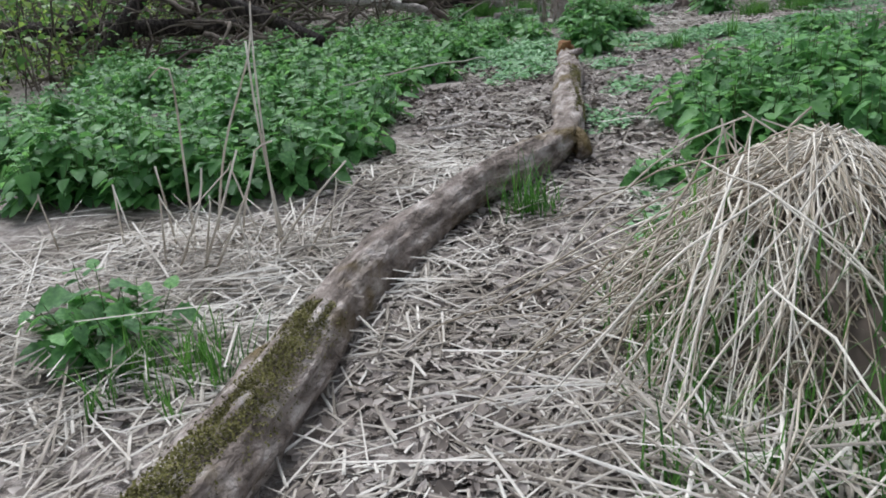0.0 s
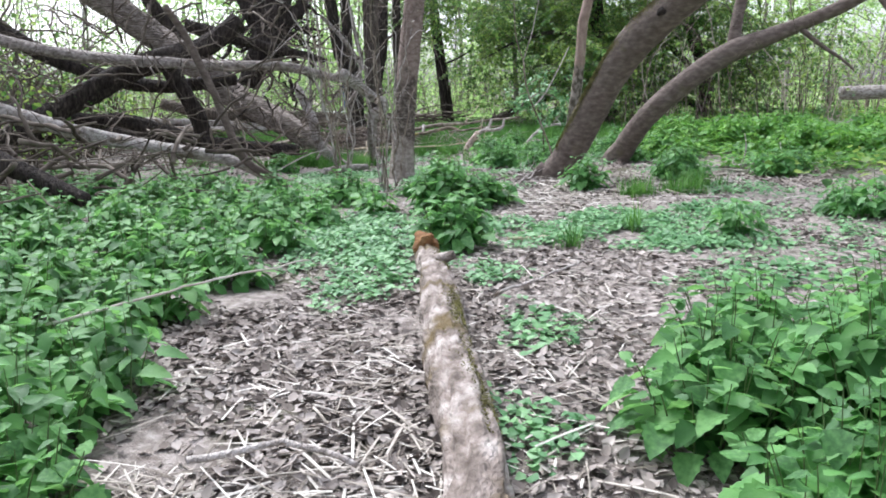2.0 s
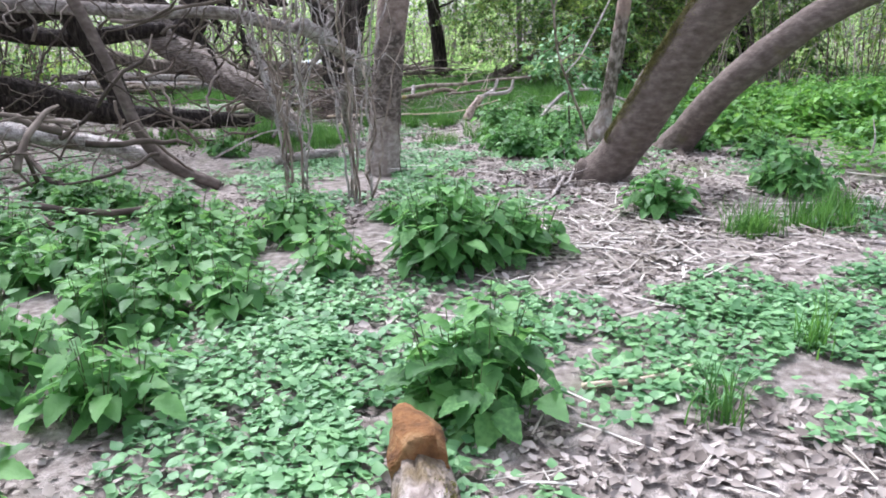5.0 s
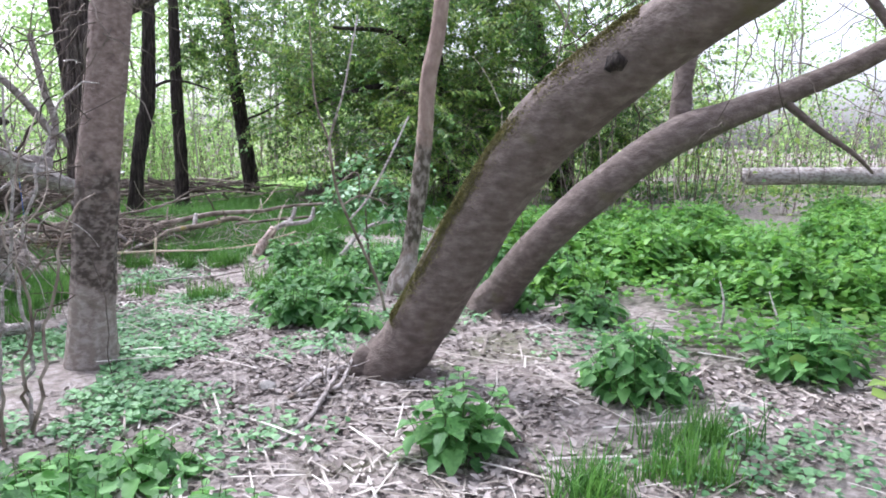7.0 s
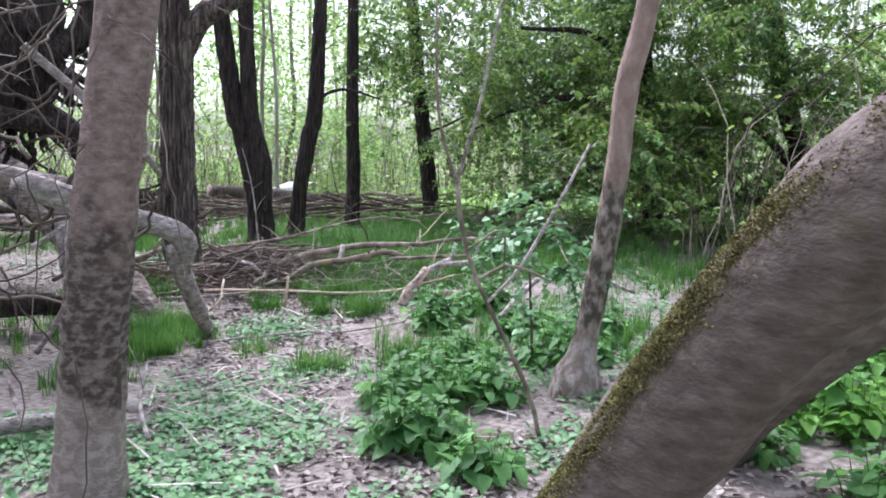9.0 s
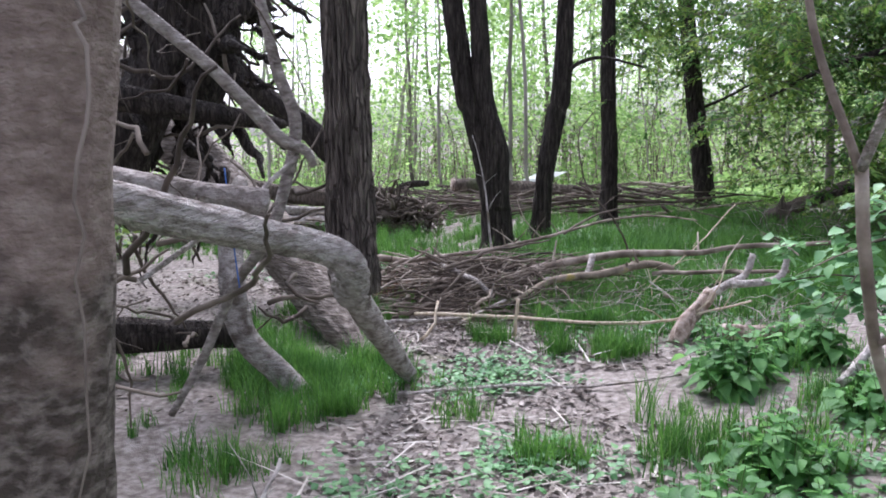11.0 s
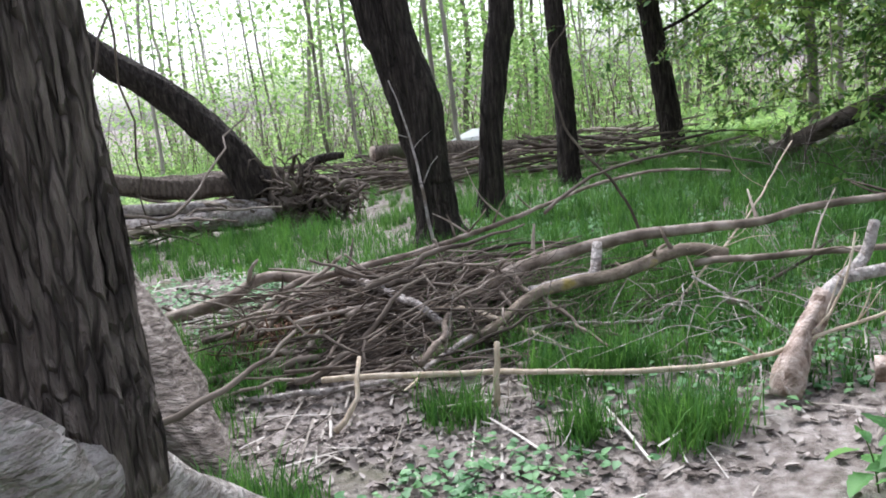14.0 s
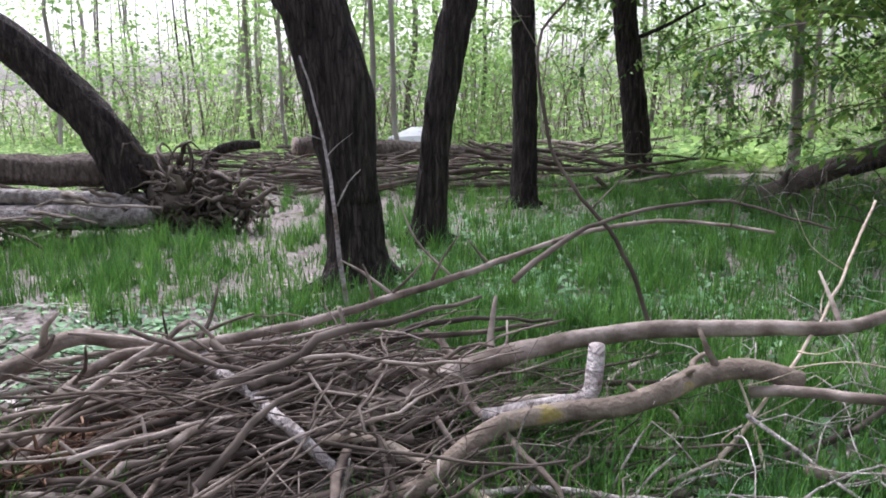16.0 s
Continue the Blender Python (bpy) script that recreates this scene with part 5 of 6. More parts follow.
stick("branch", B_, [(-2.4, 20.9, -0.08), (-1.75, 21.11, 0.06), (-1.58, 21.43, 0.14), (-1.3, 21.5, 0.13), (-0.92, 21.46, 0.14), (-0.7, 21.9, 0.06)], 0.05, 0.03, seed=5, stubs=5)
stick("branch", "bent pale branch with peeled bark", [(-0.8, 21.29, 0.18), (-0.39, 20.95, 0.14), (-0.09, 20.71, 0.1), (0.07, 20.72, -0.06)], 0.028, 0.02, M_DEAD, seed=6, sides=10)
stick("branch", "curved stripped yellow branch", [(-0.13, 20.76, 0.07), (0.08, 20.88, 0.05), (0.34, 20.82, -0.01), (0.6, 20.71, -0.06), (0.96, 20.47, -0.13)], 0.02, 0.014, M_PALE, seed=8)
stick("branch", B_, [(-1.09, 20.58, -0.16), (-0.58, 20.61, -0.14), (-0.11, 20.67, -0.09), (0.46, 20.7, -0.02)], 0.03, 0.02, seed=11, stubs=5)
stick("branch", "short grey stick propped in the pile", [(-0.14, 20.45, -0.2), (-0.11, 20.66, -0.11), (0.01, 20.76, -0.06)], 0.024, 0.026, M_DEAD, seed=19)
stick("branch", "thin grey stick low in the grass", [(0.45, 20.75, -0.07), (0.82, 20.75, -0.03), (1.31, 20.73, 0.02)], 0.014, 0.009, M_DEAD, seed=20, stubs=2)
stick("branch", "thin dry stem slanting up through the grass", [(1.26, 21.02, -0.12), (1.48, 21.19, 0.11), (1.84, 21.69, 0.4), (2.21, 22.35, 0.79)], 0.01, 0.006, M_PALE, seed=21, stubs=5)
stick("branch", "thin dry stem slanting up through the grass", [(1.55, 21.0, -0.1), (1.5, 21.18, 0.12), (1.42, 21.3, 0.32)], 0.008, 0.004, M_PALE, seed=22, stubs=3)
stick("branch", "fan of dead twigs hanging into the grass", [(1.48, 21.19, 0.12), (1.75, 20.9, 0.03), (2.05, 20.55, -0.08)], 0.009, 0.004, M_DEAD, seed=23, stubs=6)
stick("branch", "forked branch stub with a pale broken tip", [(0.5, 21.03, 0.1), (0.79, 21.09, 0.17), (0.88, 21.11, 0.2), (0.91, 21.17, 0.28), (0.92, 21.25, 0.35)], 0.04, 0.03, M_DEAD, seed=12, sides=10)
stick("pole", "long thin pale pole lying on the grass", [(-0.49, 20.04, -0.09), (0.4, 20.07, -0.07), (1.41, 20.05, -0.01), (1.73, 20.1, 0.03), (2.0, 20.2, 0.09), (2.4, 20.3, 0.2)], 0.017, 0.009, M_PALE, seed=7, stubs=4)
stick("branch", "thin dry stem slanting up through the grass", [(1.9, 20.1, 0.0), (2.1, 20.25, 0.25), (2.2, 20.35, 0.55)], 0.008, 0.005, M_PALE, seed=24, stubs=2)
stick("branch", "dead curved stick in the grass", [(-0.95, 20.0, -0.2), (-0.3, 20.1, -0.14), (0.0, 20.2, -0.1), (0.25, 20.5, 0.0)], 0.02, 0.014, M_DEAD, seed=25, stubs=3)
stick("branch", "dead curved stick in the grass", [(-1.4, 20.2, -0.2), (-1.15, 20.6, 0.0), (-1.0, 21.0, 0.2), (-0.85, 21.3, 0.32)], 0.022, 0.012, seed=26, stubs=6)
stick("peg", "short split stake standing in the soil", [(0.49, 19.95, -0.2), (0.5, 19.97, 0.02), (0.51, 20.0, 0.14)], 0.016, 0.014, M_PALE, seed=9)
stick("peg", "short split stake standing in the soil", [(-0.3, 19.7, -0.22), (-0.22, 19.85, -0.08), (-0.24, 20.0, 0.06)], 0.016, 0.012, M_PALE, seed=10)
stick("branch", "dark thin arching branch", [(0.55, 21.6, 0.5), (0.9, 22.0, 0.7), (1.5, 22.4, 0.75), (2.1, 22.6, 0.6)], 0.014, 0.006, M_TWIG, seed=14, stubs=4)
stick("branch", "dark thin arching branch", [(1.2, 22.2, 0.1), (1.0, 22.1, 0.6), (0.7, 22.0, 1.0), (0.6, 22.0, 1.5), (0.75, 22.0, 1.75)], 0.012, 0.005, M_TWIG, seed=15, stubs=3)
stick("branch", "bare pale sapling before the twin trunk", [(-0.55, 22.6, -0.1), (-0.62, 22.7, 0.5), (-0.75, 22.9, 0.9), (-0.95, 23.0, 1.5)], 0.018, 0.006, M_DEAD, seed=16, stubs=3)
stick("branch", "thin dry branch on the ground", [(0.0, 18.35, -0.25), (0.5, 18.6, -0.23), (0.95, 18.75, -0.19), (1.4, 18.85, -0.17), (1.96, 19.08, -0.1)], 0.014, 0.008, M_DEAD, seed=17)

def debarked_stump():
    t = thing("debarked_log", 1.85, 20.2, -0.05, "short leaning log with gnawed orange-pale wood", "log")
    part("wood", limb_mesh("log_wood", [(1.84, 20.0, -0.14, 0.065), (1.88, 20.08, -0.04, 0.085), (1.94, 20.2, 0.06, 0.06), (2.02, 20.32, 0.15, 0.055), (2.08, 20.42, 0.22, 0.05)], M_CUT, 18, 0.02, 0.35, 0.28, 4), t)
    part("branch", limb_mesh("log_branch", [(2.02, 20.36, 0.18, 0.045), (2.2, 20.6, 0.26, 0.034), (2.34, 20.8, 0.32, 0.03), (2.4, 20.85, 0.5, 0.026)], M_DEAD, 10, 0.04, 0.1, 0.1, 5), t)
    part("branch", limb_mesh("log_branch", [(2.2, 20.6, 0.26, 0.034), (2.6, 20.8, 0.3, 0.03), (2.68, 20.85, 0.5, 0.022)], M_DEAD, 10, 0.04, 0.1, 0.1, 6), t)
    u = thing("cut_log", 2.5, 19.9, 0, "short cut log with pale ends in the grass", "log")
    part("wood", limb_mesh("cut_wood", [(2.2, 19.95, 0.02, 0.055), (2.5, 19.9, 0.03, 0.06), (2.9, 19.85, 0.05, 0.05)], M_CUT, 16, 0.03, 0.3, 0.25, 7), u)
debarked_stump()

# ---- fallen trunks further back ----
def far_fallen():
    t = thing("uprooted_tree", -4, 25.6, -0.2, "big uprooted dark tree with its root plate", "fallen tree")
    part("trunk", limb_mesh("up_trunk", [(-3.85, 25.68, 0.25, 0.26), (-4.2, 25.54, 0.95, 0.21), (-4.76, 25.25, 1.65, 0.19), (-5.35, 24.96, 2.15, 0.175), (-5.82, 24.65, 2.75, 0.165), (-6.3, 24.3, 3.6, 0.15), (-6.6, 24.1, 4.6, 0.13)], M_DARK, 22, 0.06, 0.14, 0.06, 1), t)
    part("lying_trunk", limb_mesh("up_lying", [(-3.2, 25.8, -0.02, 0.14), (-4.2, 25.5, -0.02, 0.17), (-5.73, 24.85, 0.05, 0.2), (-8.0, 24.0, 0.1, 0.2)], M_DARK, 20, 0.08, 0.14, 0.06, 2), t)
    part("lying_trunk", limb_mesh("up_lying", [(-3.55, 25.5, 0.0, 0.1), (-4.5, 25.1, 0.0, 0.12), (-6.0, 24.4, 0.02, 0.13), (-8, 23.5, 0.05, 0.13)], M_DEAD, 16, 0.08, 0.1, 0.06, 5), t)
    part("lying_trunk", limb_mesh("up_lying", [(-3.69, 25.55, 0.12, 0.075), (-4.76, 25.1, 0.2, 0.08), (-6.5, 24.4, 0.3, 0.085)], M_DEAD, 14, 0.08, 0.1, 0.06, 3), t)
    part("lying_trunk", limb_mesh("up_lying", [(-3.6, 25.9, 0.4, 0.16), (-4.4, 25.7, 0.4, 0.17), (-5.1, 25.3, 0.45, 0.15), (-6.2, 24.9, 0.72, 0.14)], M_BARK, 16, 0.08, 0.2, 0.1, 4), t)
    rng = np.random.default_rng(8)
    roots = []
    for n in range(330):
        a, b = rng.uniform(0, 6.28), rng.normal(0, 1)
        p = np.array([-3.25, 25.75, 0.05]) + rng.normal(0, 1, 3) * (0.28, 0.12, 0.16)
        d = np.array([np.cos(a), 0.5 * np.sin(a) - 0.2, 0.6 * b])
        d = d / np.linalg.norm(d) * rng.uniform(0.12, 0.5)
        e = p + d
        e[2] = max(e[2], float(gz(e[0], e[1])))
        roots.append(tube([(*p, 0.03), (*(p + d * 0.5 + rng.normal(0, 0.08, 3)), 0.017), (*(e + rng.normal(0, 0.06, 3)), 0.004)], 6, 0.06, 0.3, 0.35, n, wander=0.12))
    part("root_plate", tubes_mesh("root_plate", roots, M_TWIG), t)
    part("root_core", limb_mesh("root_core", [(-3.7, 25.7, 0.05, 0.2), (-3.35, 25.8, 0.05, 0.24), (-3.0, 25.9, -0.02, 0.12)], M_TWIG, 16, 0.06, 0.4, 0.3, 9), t)
    rr = np.random.default_rng(44)
    tw = []
    for n in range(60):
        x = rr.uniform(-6.5, -3.8)
        y = 25.5 + (x + 4) * 0.45 + rr.normal(0, 0.3)
        z = float(gz(x, y)) + rr.uniform(0.1, 0.5)
        d = np.array([rr.normal(0.5, 0.3), rr.normal(0.1, 0.3), rr.normal(-0.05, 0.1)])
        r = rr.choice([0.012, 0.02, 0.03])
        tw.append(tube([(x - d[0], y - d[1], z - d[2], r), (x, y, z + 0.04, r), (x + d[0], y + d[1], z + d[2], r * 0.6)], 6, 0.12, seed=n, wander=0.05))
    tagged(part("bark_splinter", tubes_mesh("bark_splinter", tw, M_STICK), t), kind="stuff")
    u = thing("felled_log", -4.5, 31, 0, "felled trunk with an orange cut face on a brush heap", "log")
    part("trunk", limb_mesh("cut_trunk_body", [(-4.15, 30.9, 0.22, 0.16), (-3.2, 31.5, 0.15, 0.17), (-1.5, 32.2, 0.0, 0.17)], M_BARK, 14, 0.1, 0.1, 0.05, 1), u)
    part("cut_face", limb_mesh("cut_face", [(-4.2, 30.87, 0.225, 0.15), (-4.14, 30.91, 0.22, 0.155)], M_CUT, 16, 0.03, 0.02, 0.02, 1), u, "orange sawn end")
    part("arched_branch", limb_mesh("arched_branch", [(-5.25, 30.0, -0.2, 0.08), (-5.2, 30.0, 0.15, 0.085), (-4.9, 30.1, 0.28, 0.08), (-4.5, 30.2, 0.3, 0.06)], M_DARK, 10, 0.06, 0.1, 0.1, 2), u)
    rng = np.random.default_rng(18)
    tw = []
    for n in range(260):
        c = np.array([rng.uniform(-7, 1.2), rng.uniform(28.8, 33.5)])
        a = rng.normal(0.1, 0.5)
        d = np.array([np.cos(a), np.sin(a)]) * rng.uniform(0.4, 1.8)
        z = float(gz(*c)) + rng.uniform(0.02, 0.45)
        r = rng.choice([0.012, 0.02, 0.035])
        tw.append(tube([(*(c - d), z + rng.normal(0, 0.12), r), (*c, z + 0.03, r * 0.9), (*(c + d), z + rng.normal(0, 0.15), r * 0.5)], 5, 0.2, seed=n, wander=0.05))
    tagged(part("far_brush", tubes_mesh("far_brush", tw[:45], M_STICK)), "low heaps of cut branches among the trees", "brush", kind="stuff")
    tagged(part("far_brush", tubes_mesh("far_brush", tw[45:], M_TWIG)), "low heaps of dark dead branches among the trees", "brush", kind="stuff")
    V = [(-4.1, 36.6, -0.05), (-3.2, 36.8, 0.0), (-2.9, 37.6, 0.16), (-3.8, 37.8, 0.13), (-3.55, 37.1, 0.12), (-3.5, 36.6, -0.3), (-4.15, 36.5, -0.3), (-3.1, 36.7, -0.3)]
    tagged(part("white_sheet", mesh("white_sheet", V, [(0, 1, 4), (1, 2, 4), (2, 3, 4), (3, 0, 4), (0, 6, 5), (0, 5, 1), (1, 5, 7)], M_TARP, False)), "white plastic sheet lying on the brush", "sheet")
far_fallen()
stick("lying_log", "pale log lying behind the nettle bed", [(9.9, 20.9, 1.05), (10.6, 20.5, 1.1), (12.0, 19.8, 1.15), (14.5, 18.8, 1.2)], 0.15, 0.15, M_FLAKE, 14, 30, group="logs")
stick("mossy_log", "mossy propped log under the willow", [(2.6, 27.2, 0.1), (3.6, 27.0, 0.6), (4.8, 26.8, 1.2), (6.0, 26.6, 1.9)], 0.11, 0.08, M_BARKM, 12, 31, 4, group="logs")
stick("lying_branch", "crooked dead branch on the path side", [(2.2, 13.6, 0.03), (2.5, 13.9, 0.06), (2.3, 13.2, 0.03), (2.05, 12.7, 0.02)], 0.02, 0.012, M_DEAD, seed=33, group="ground branches")
stick("lying_branch", "crooked dead branch on the path side", [(3.1, 12.4, 0.05), (3.5, 12.0, 0.07), (3.9, 11.6, 0.08), (4.2, 11.4, 0.1)], 0.018, 0.012, M_DEAD, seed=34, group="ground branches")
stick("lying_branch", "crooked dead branch under the bowed tree", [(4.6, 14.2, 0.14), (5.4, 13.9, 0.18), (6.2, 14.0, 0.2), (7.2, 13.7, 0.26)], 0.03, 0.015, M_DEAD, seed=35, stubs=3, group="ground branches")
stick("lying_branch", "thin stick on the bare soil", [(0.6, 5.9, 0.02), (0.9, 6.0, 0.04), (1.15, 5.85, 0.02)], 0.014, 0.009, M_DEAD, seed=36, group="ground branches")
stick("lying_branch", "long pale reed lying over the nettles", [(-0.35, 6.9, 0.15), (0.1, 7.4, 0.2), (0.6, 8.2, 0.16)], 0.008, 0.005, M_STRAW, seed=37, group="ground branches")
stick("lying_branch", "short pale stick on the leaf litter", [(1.9, 9.5, 0.04), (2.2, 9.6, 0.05), (2.45, 9.75, 0.05)], 0.014, 0.012, M_PALE, seed=38, group="ground branches")
stick("lying_branch", "short pale stick on the leaf litter", [(1.7, 7.9, 0.02), (2.0, 8.3, 0.03), (2.35, 8.75, 0.04)], 0.01, 0.008, M_DEAD, seed=39, group="ground branches")
stick("lying_branch", "forked branch lying near the twin trees", [(2.9, 18.6, 0.1), (3.3, 19.1, 0.4), (3.8, 19.3, 0.45), (4.3, 19.2, 0.3)], 0.03, 0.02, M_DEAD, seed=40, stubs=2, group="ground branches")

for n, pts in enumerate(([(2.15, 13.4, 0.02), (2.4, 13.75, 0.07), (2.75, 14.0, 0.12)], [(2.2, 13.5, 0.02), (2.5, 13.6, 0.06), (2.62, 13.95, 0.14)], [(2.35, 13.3, 0.02), (2.45, 13.8, 0.05), (2.4, 14.2, 0.03)])):
    stick("lying_branch", "pale crooked twig at the foot of the leaning tree", pts, 0.016, 0.008, M_DEAD, seed=60 + n, stubs=3, group="ground branches")
stick("lying_branch", "small forked pale branch standing on the litter", [(0.71, 15.68, -0.12), (0.55, 15.95, 0.0), (0.35, 16.5, 0.1)], 0.014, 0.009, M_DEAD, seed=66, stubs=3, group="ground branches")
stick("lying_log", "short rotten log with a sawn end in the ground ivy", [(-0.4, 15.3, -0.05), (-0.1, 15.55, -0.04), (0.2, 15.75, -0.03)], 0.05, 0.045, M_FLAKE, 14, 67, 1, group="logs")
stick("lying_branch", "thin bare branch arching over the ground ivy", [(-1.1, 15.3, -0.05), (-0.69, 15.55, 0.17), (-0.4, 15.85, 0.22), (-0.1, 15.9, 0.16)], 0.011, 0.006, M_DEAD, seed=68, group="ground branches")

def dry_stems(name, label, n, box, top, seed, m):
    """Thin dead stems standing and leaning through each other."""
    rng = np.random.default_rng(seed)
    tw = []
    for k in range(n):
        x, y = rng.uniform(*box[0]), rng.uniform(*box[1])
        z, L, a = float(gz(x, y)), rng.uniform(0.3, 1.0), rng.uniform(0, 6.283)
        c, q, h, r = np.cos(a), np.sin(a), rng.uniform(0.05, top), rng.uniform(0.0018, 0.0055)
        tw.append(tube([(x, y, z - 0.01, r), (x + c * L * 0.45, y + q * L * 0.45, z + h * 0.9, r * 0.8), (x + c * L, y + q * L, z + h * rng.uniform(0.5, 1.2), r * 0.35)], 5, 0.1, seed=k, wander=0.06))
    tagged(part(name, tubes_mesh(name, tw, m)), label, "stems", kind="stuff")
dry_stems("dry_stems", "thin dry stems leaning through the grass", 80, ((0.9, 2.7), (20.2, 22.2)), 0.35, 81, M_DEAD)
dry_stems("dry_twigs", "dark dead twigs tangled under the willow", 260, ((2.6, 6.5), (24.6, 27.5)), 0.8, 82, M_TWIG)
dry_stems("dry_twigs", "pale dead twigs tangled under the willow", 70, ((2.4, 5.5), (24.2, 26.6)), 0.6, 83, M_DEAD)
dry_stems("dry_twigs", "thin dead twigs on the far brush heaps", 160, ((-7.0, 2.5), (28.5, 33.0)), 1.0, 84, M_TWIG)

# sapling in the gap between the trees
def sapling():
    t = thing("bare_sapling", 3.08, 15.75, 0.0, "thin bare forked sapling", "sapling")
    for name, m, rows in (("stem", M_STICK, [(3.08, 15.75, 0.02, 0.016), (2.98, 15.65, 0.35, 0.015), (2.65, 15.4, 1.04, 0.013), (2.56, 15.25, 1.35, 0.013), (2.53, 15.2, 1.57, 0.012)]),
                          ("branch", M_DEAD, [(2.53, 15.2, 1.56, 0.012), (2.58, 15.1, 1.76, 0.01), (2.63, 15.0, 1.96, 0.009), (2.72, 14.9, 2.5, 0.006)]),
                          ("branch", M_STICK, [(2.53, 15.2, 1.55, 0.01), (2.42, 15.25, 1.9, 0.008), (2.38, 15.3, 2.5, 0.005)]),
                          ("branch", M_DEAD, [(2.72, 15.42, 0.9, 0.01), (2.89, 15.5, 1.09, 0.011), (3.1, 15.66, 1.45, 0.01), (3.27, 15.8, 1.78, 0.008)]),
                          ("branch", M_STICK, [(2.67, 15.4, 1.03, 0.01), (2.8, 15.45, 1.1, 0.009), (2.92, 15.5, 1.08, 0.009), (3.06, 15.5, 1.02, 0.006)]),
                          ("branch", M_STICK, [(2.6, 15.3, 1.2, 0.007), (2.78, 15.4, 1.3, 0.006), (2.8, 15.45, 1.02, 0.004)])):
        part(name, tubes_mesh("sapling_" + name, [tube(rows, 7, 0.06, 0, 0.1, 1)], m), t)
sapling()
for n, (x, y) in enumerate([(2.05, 13.75), (2.35, 14.5), (0.25, 16.4), (4.65, 12.6)]):
    rr = np.random.default_rng(n)
    bm = bmesh.new()
    bmesh.ops.create_icosphere(bm, subdivisions=2, radius=0.06 + 0.02 * n % 0.05)
    for v in bm.verts:
        v.co *= 1 + 0.3 * noise.noise(v.co * 14 + Vector((n, 0, 0)))
        v.co.z *= 0.6
    me = bpy.data.meshes.new("stone")
    bm.to_mesh(me)
    bm.free()
    me.materials.append(M_STONE)
    tagged(part("stone", me), "pale rounded stone half sunk in the soil", "stone", "stones").matrix_basis = pose(x, y, float(gh(x, y)) + 0.02)

# ---- leafy trees and distant wood ----
def leafy_tree(name, label, rows, bark, leafmat, blobs, nleaf, size, seed, template=SLIM, flat=0.35, limbs=()):
    """Trunk, limbs and a crown of leaf sprays, each spray set along drooping twigs round the given centres (x, y, z, r)."""
    rng = np.random.default_rng(seed)
    t = thing(name, *rows[0][:3], label, "tree")
    part("trunk", limb_mesh(name + "_trunk", rows, bark, 14, 0.1, 0.1, 0.05, seed), t)
    for n, l in enumerate(limbs):
        part("limb", limb_mesh(name + "_limb", l, bark, 8, 0.1, 0.05, 0.05, seed + n), t)
    tw, P, AZ, PI = [], [], [], []
    per = 26
    for k in range(nleaf // per):
        b = blobs[rng.integers(len(blobs))]
        p = np.array(b[:3]) + rng.normal(0, 0.45, 3) * b[3]
        a = rng.uniform(0, 6.283)
        L = rng.uniform(0.35, 0.9) * (0.6 + 0.4 * b[3])
        d = np.array([np.cos(a), np.sin(a), rng.normal(-0.35, 0.3)])
        e = p + d * L
        q = (p + e) / 2 + (0, 0, 0.08 * L)
        tw.append(tube([(*p, 0.005), (*q, 0.004), (*e, 0.002)], 4, 0.2, cap=False))
        f = rng.uniform(0.1, 1, per)[:, None]
        P.append((1 - f) ** 2 * p + 2 * f * (1 - f) * q + f * f * e + rng.normal(0, 0.025, (per, 3)))
        AZ.append(a - np.pi / 2 + rng.choice([-0.8, 0.8], per) + rng.normal(0, 0.4, per))
        PI.append(rng.normal(-0.3, flat, per))
    P, AZ, PI = np.vstack(P), np.concatenate(AZ), np.concatenate(PI)
    V, F = strew(template, P, leaf_turns(AZ, PI, rng.normal(0, 0.4, len(P))), size * rng.uniform(0.6, 1.3, len(P)))
    tagged(part("crown", mesh(name + "_crown", V, F, leafmat), t), kind="stuff")
    V, F = join(tw)
    tagged(part("twig", mesh(name + "_twigs", V, F, M_TWIG), t), kind="stuff")
    return t

WB = [(rng.uniform(2.6, 7.0), rng.uniform(23.5, 28.5), rng.uniform(1.1, 4.5), rng.uniform(0.6, 1.1)) for _ in range(34)]
leafy_tree("willow", "spreading willow with drooping leafy branches", [(6.2, 27.0, 0.0, 0.25), (6.0, 26.8, 1.5, 0.2), (5.6, 26.3, 3.2, 0.17), (5.2, 26.0, 6, 0.1)], M_DARK, M_CROWN, WB, 60000, 0.1, 3,
           limbs=[[(6.0, 26.8, 1.6, 0.1), (4.8, 26.0, 2.6, 0.07), (3.4, 25.2, 2.4, 0.04), (2.4, 24.6, 1.9, 0.015)], [(5.8, 26.5, 2.6, 0.09), (4.6, 25.2, 3.6, 0.06), (3.2, 24.2, 3.6, 0.03)], [(6, 26.8, 1.2, 0.09), (5.0, 25.0, 1.5, 0.06), (4.0, 24.0, 1.2, 0.03)], [(6.1, 27, 0.8, 0.1), (4.6, 26.5, 0.9, 0.07), (3.2, 26.2, 0.5, 0.04)]])
WB2 = [(rng.uniform(4.5, 11.0), rng.uniform(22.5, 30), rng.uniform(1.0, 5.0), rng.uniform(0.7, 1.3)) for _ in range(34)]
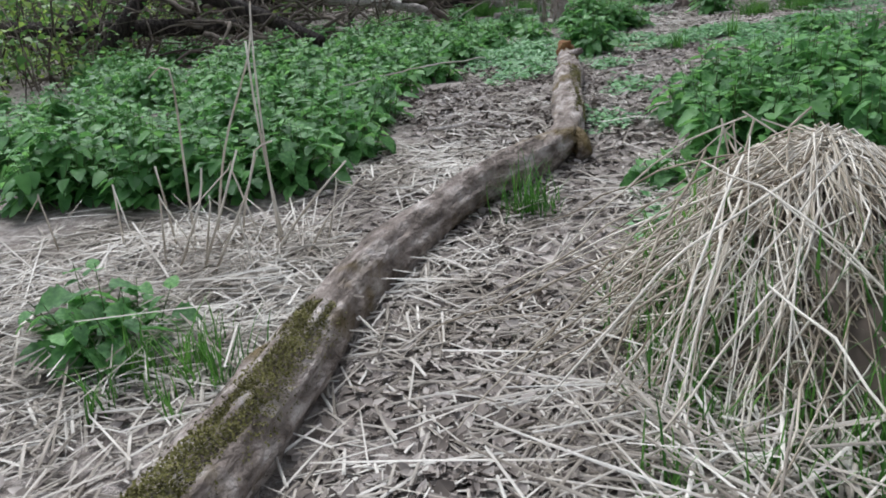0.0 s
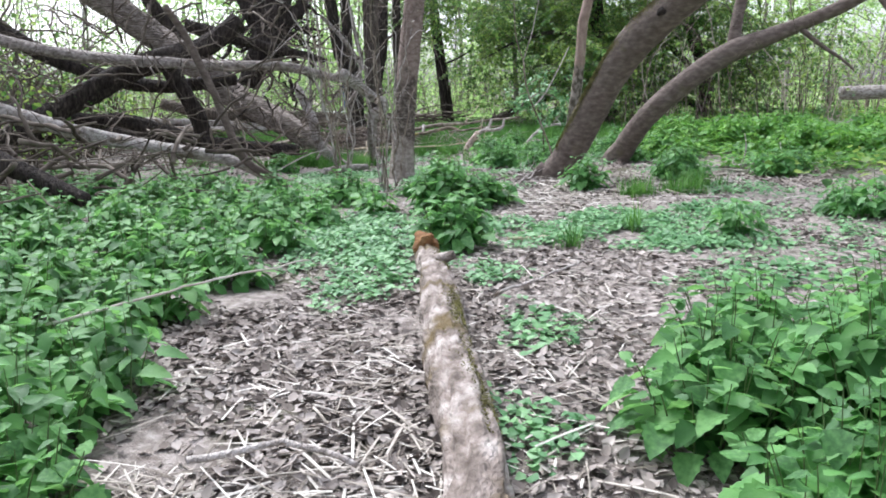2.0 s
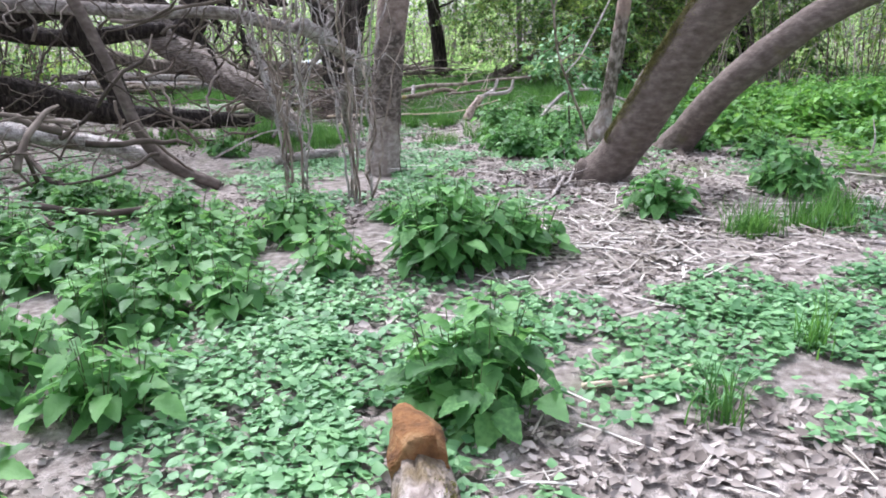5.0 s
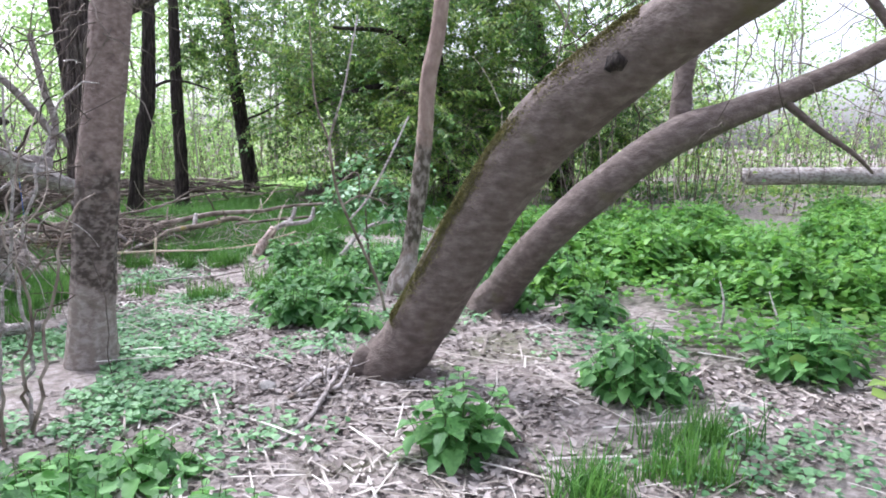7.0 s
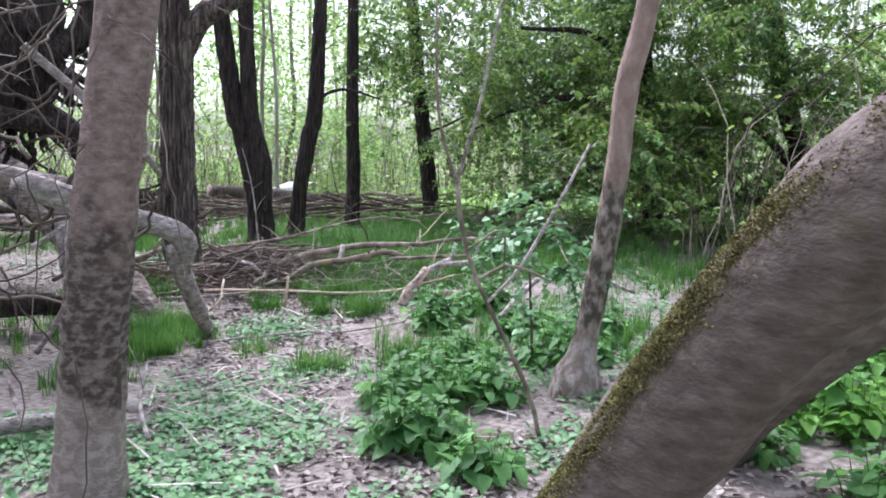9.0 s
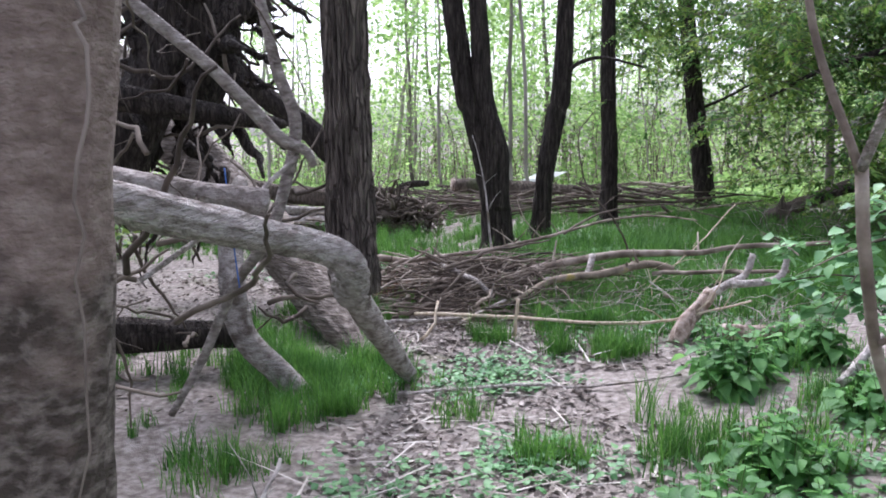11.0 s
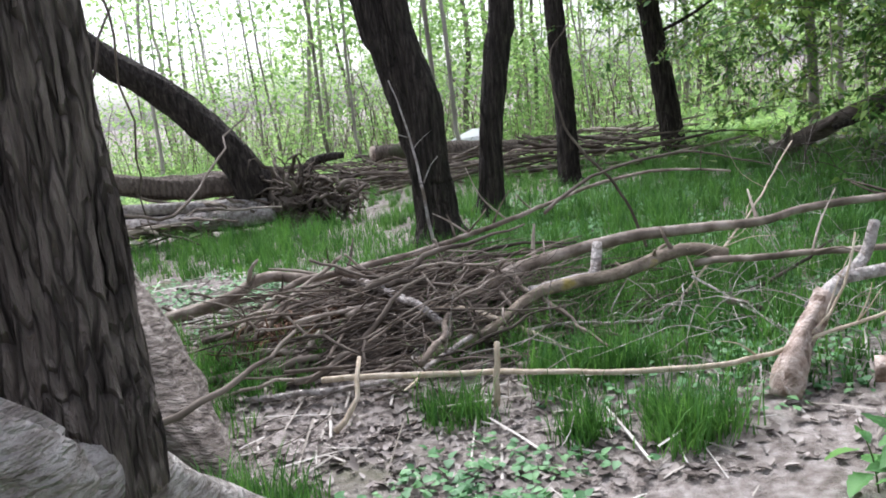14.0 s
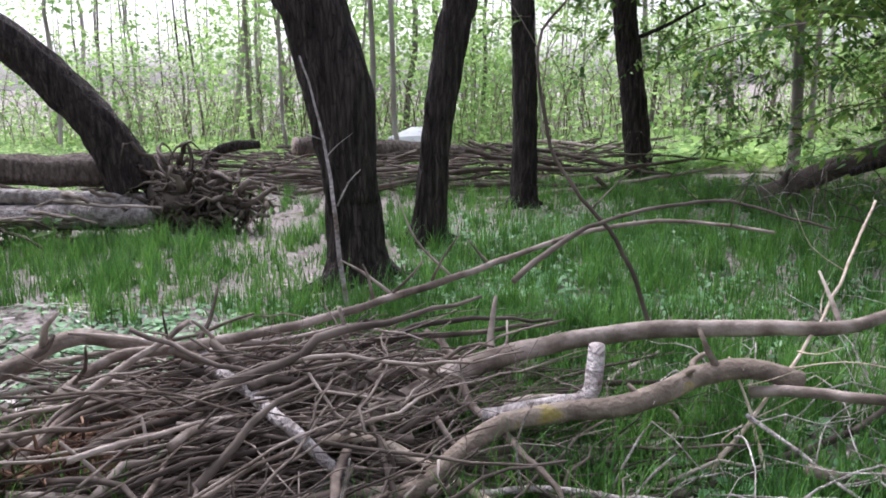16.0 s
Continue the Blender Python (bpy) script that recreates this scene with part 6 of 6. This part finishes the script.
leafy_tree("willow", "leafy willow thicket behind the leaning trees", [(9.0, 27.0, 0.0, 0.25), (8.8, 26.6, 1.5, 0.2), (8.0, 26.0, 3.2, 0.17), (7.2, 25.5, 6, 0.1)], M_DARK, M_CROWN, WB2, 60000, 0.11, 4,
           limbs=[[(8.8, 26.6, 1.3, 0.1), (7.4, 25.2, 2.2, 0.07), (6.0, 24.2, 2.6, 0.04)], [(9, 27, 0.6, 0.12), (7.5, 26, 0.9, 0.08), (6, 25.5, 0.5, 0.05)]])

HB = [(rng.uniform(0.2, 5.0), rng.uniform(27.5, 32.5), rng.uniform(2.3, 6.5), rng.uniform(0.8, 1.4)) for _ in range(30)]
leafy_tree("leafy_tree", "tall broadleaf tree with hanging green foliage", [(3.9, 31.5, -0.2, 0.09), (3.7, 31.2, 2.5, 0.075), (3.1, 30.6, 5.0, 0.06), (2.6, 30, 8, 0.04)], M_FARBARK, M_CROWN, HB, 34000, 0.11, 6,
           limbs=[[(3.3, 31.2, 2.6, 0.06), (2.0, 30.0, 3.6, 0.04), (0.8, 29, 3.6, 0.02)], [(3.2, 31, 3.2, 0.06), (4.2, 29.8, 4.0, 0.04), (4.8, 28.6, 3.6, 0.02)]])
leafy_tree("leafy_shrub", "young shrub with small blue-green leaves", [(3.15, 17.5, 0.05, 0.012), (3.1, 17.5, 0.6, 0.01), (3.05, 17.4, 1.2, 0.006)], M_TWIG, M_IVY, [(2.8, 17.3, 1.15, 0.35), (3.2, 17.3, 1.25, 0.35), (3.0, 17.4, 0.95, 0.3), (3.4, 17.2, 0.95, 0.3)], 900, 0.065, 7, SMALL)

def far_wood():
    rng = np.random.default_rng(55)
    trunks, P = [], []
    for n in range(175):
        x, y = rng.uniform(-42, 34), rng.uniform(34, 80)
        if abs(x + 1.5) < 0.8 and y < 36:
            continue
        h, r = rng.uniform(9, 18), rng.uniform(0.03, 0.075) * rng.choice([1, 1, 1, 1.9])
        z = float(gz(x, y))
        lx, ly = rng.normal(0, 0.5, 2)
        trunks.append(tube([(x, y, z - 0.3, r), (x + lx * 0.4, y + ly * 0.4, z + h * 0.45, r * 0.7), (x + lx, y + ly, z + h, r * 0.25)], 6, 1.2, seed=n, cap=False, wander=0.25))
        for _ in range(rng.integers(5, 9)):
            f = rng.uniform(0.12, 1.0)
            c = np.array([x + lx * f, y + ly * f, z + h * f]) + rng.normal(0, 0.8, 3)
            m = int(rng.integers(60, 165) * (0.3 if x < -9 else 1.0))
            P.append(c + rng.normal(0, 1, (m, 3)) * (0.6, 0.6, 0.42) * rng.uniform(0.5, 1.3))
    for _ in range(300):
        x, y = rng.uniform(-36, 34), rng.uniform(34, 78)
        c = np.array([x, y, float(gz(x, y)) + 0.2 + 7.5 * rng.uniform(0, 1) ** 2.8])
        m = rng.integers(130, 300)
        P.append(c + rng.normal(0, 1, (m, 3)) * (0.9, 0.9, 0.5))
    # extra trunkless leaf clumps standing for blue-green haze on the left
    for _ in range(170):
        c = np.array([rng.uniform(-17, -2.5), rng.uniform(37, 55), rng.uniform(0.5, 10)])
        P.append(c + rng.normal(0, 1, (rng.integers(50, 120), 3)) * (0.8, 0.8, 0.7))
    P = np.vstack(P)
    P = P[P[:, 2] > gz(P[:, 0], P[:, 1])]
    n = len(P)
    V, F = join(trunks)
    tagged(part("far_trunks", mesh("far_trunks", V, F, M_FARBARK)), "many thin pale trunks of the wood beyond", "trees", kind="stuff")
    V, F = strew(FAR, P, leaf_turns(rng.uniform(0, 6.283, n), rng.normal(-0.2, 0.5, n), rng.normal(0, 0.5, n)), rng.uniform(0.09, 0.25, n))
    tagged(part("far_foliage", mesh("far_foliage", V, F, M_FARLEAF)), "fresh spring foliage of the wood beyond, its green paled for haze", "foliage", kind="stuff")
far_wood()

def thicket(name, label, n, box, lean, seed, leaves, leafmat, lsize, rmax=0.014, bark=M_STICK):
    """Bare brushwood standing and arching close together, with leaves along its twigs."""
    rng = np.random.default_rng(seed)
    tw, P = [], []
    for k in range(n):
        x, y = rng.uniform(*box[0]), rng.uniform(*box[1])
        z, h = float(gz(x, y)), rng.uniform(*box[2])
        a = rng.uniform(0, 6.283)
        d = np.array([np.cos(a), np.sin(a)]) * lean * h
        r = rng.uniform(0.004, rmax)
        m = np.array([x + d[0] * 0.35, y + d[1] * 0.35, z + h * 0.65])
        e = np.array([x + d[0], y + d[1], z + h * rng.uniform(0.5, 1.0)])
        tw.append(tube([(x, y, z - 0.05, r), (*m, r * 0.8), (*e, r * 0.3)], 4, 0.35, cap=False, seed=k, wander=0.15))
        f = rng.uniform(0.2, 1, leaves)[:, None]
        b = np.array([x, y, z])
        P.append((1 - f) ** 2 * b + 2 * f * (1 - f) * m + f * f * e + rng.normal(0, 0.12, (leaves, 3)))
    V, F = join(tw)
    tagged(part(name, mesh(name, V, F, bark)), label, "thicket", kind="stuff")
    if leaves:
        P = np.vstack(P)
        k = len(P)
        V, F = strew(SMALL, P, leaf_turns(rng.uniform(0, 6.283, k), rng.normal(-0.2, 0.5, k), rng.normal(0, 0.5, k)), lsize * rng.uniform(0.6, 1.4, k))
        tagged(part(name + "_foliage", mesh(name + "_foliage", V, F, leafmat)), "leaves among the " + label, "foliage", kind="stuff")

thicket("grey_thicket", "grey bare brushwood thicket behind the clearing", 700, ((5.5, 22.0), (20.5, 31.0), (0.8, 3.6)), 0.5, 91, 5, M_CROWN, 0.09)
thicket("left_thicket", "tangled dark brushwood beyond the fallen tree", 1100, ((-17.0, -6.0), (17.5, 23.0), (0.6, 3.4)), 0.6, 92, 16, M_CROWN, 0.1, 0.025, M_TWIG)
thicket("side_thicket", "dark brushwood beside the nettle bank", 620, ((-14.0, -4.8), (7.0, 17.5), (0.5, 2.6)), 0.6, 93, 16, M_CROWN, 0.1, 0.022, M_TWIG)
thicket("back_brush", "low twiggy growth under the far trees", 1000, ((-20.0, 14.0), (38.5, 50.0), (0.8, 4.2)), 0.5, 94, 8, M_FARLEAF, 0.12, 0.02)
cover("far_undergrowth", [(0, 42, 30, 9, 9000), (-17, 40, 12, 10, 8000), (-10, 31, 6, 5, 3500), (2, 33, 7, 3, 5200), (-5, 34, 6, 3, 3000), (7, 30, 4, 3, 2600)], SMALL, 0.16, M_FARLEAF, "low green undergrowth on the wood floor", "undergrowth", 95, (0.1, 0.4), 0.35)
cover("side_undergrowth", [(12, 26, 9, 5, 5000), (-12, 24, 8, 6, 6000), (11, 12, 5, 6, 3500), (-9, 10, 4, 6, 4500)], SMALL, 0.13, M_CROWN, "low leafy undergrowth beside the clearing", "undergrowth", 96, (0.1, 0.4), 0.3)
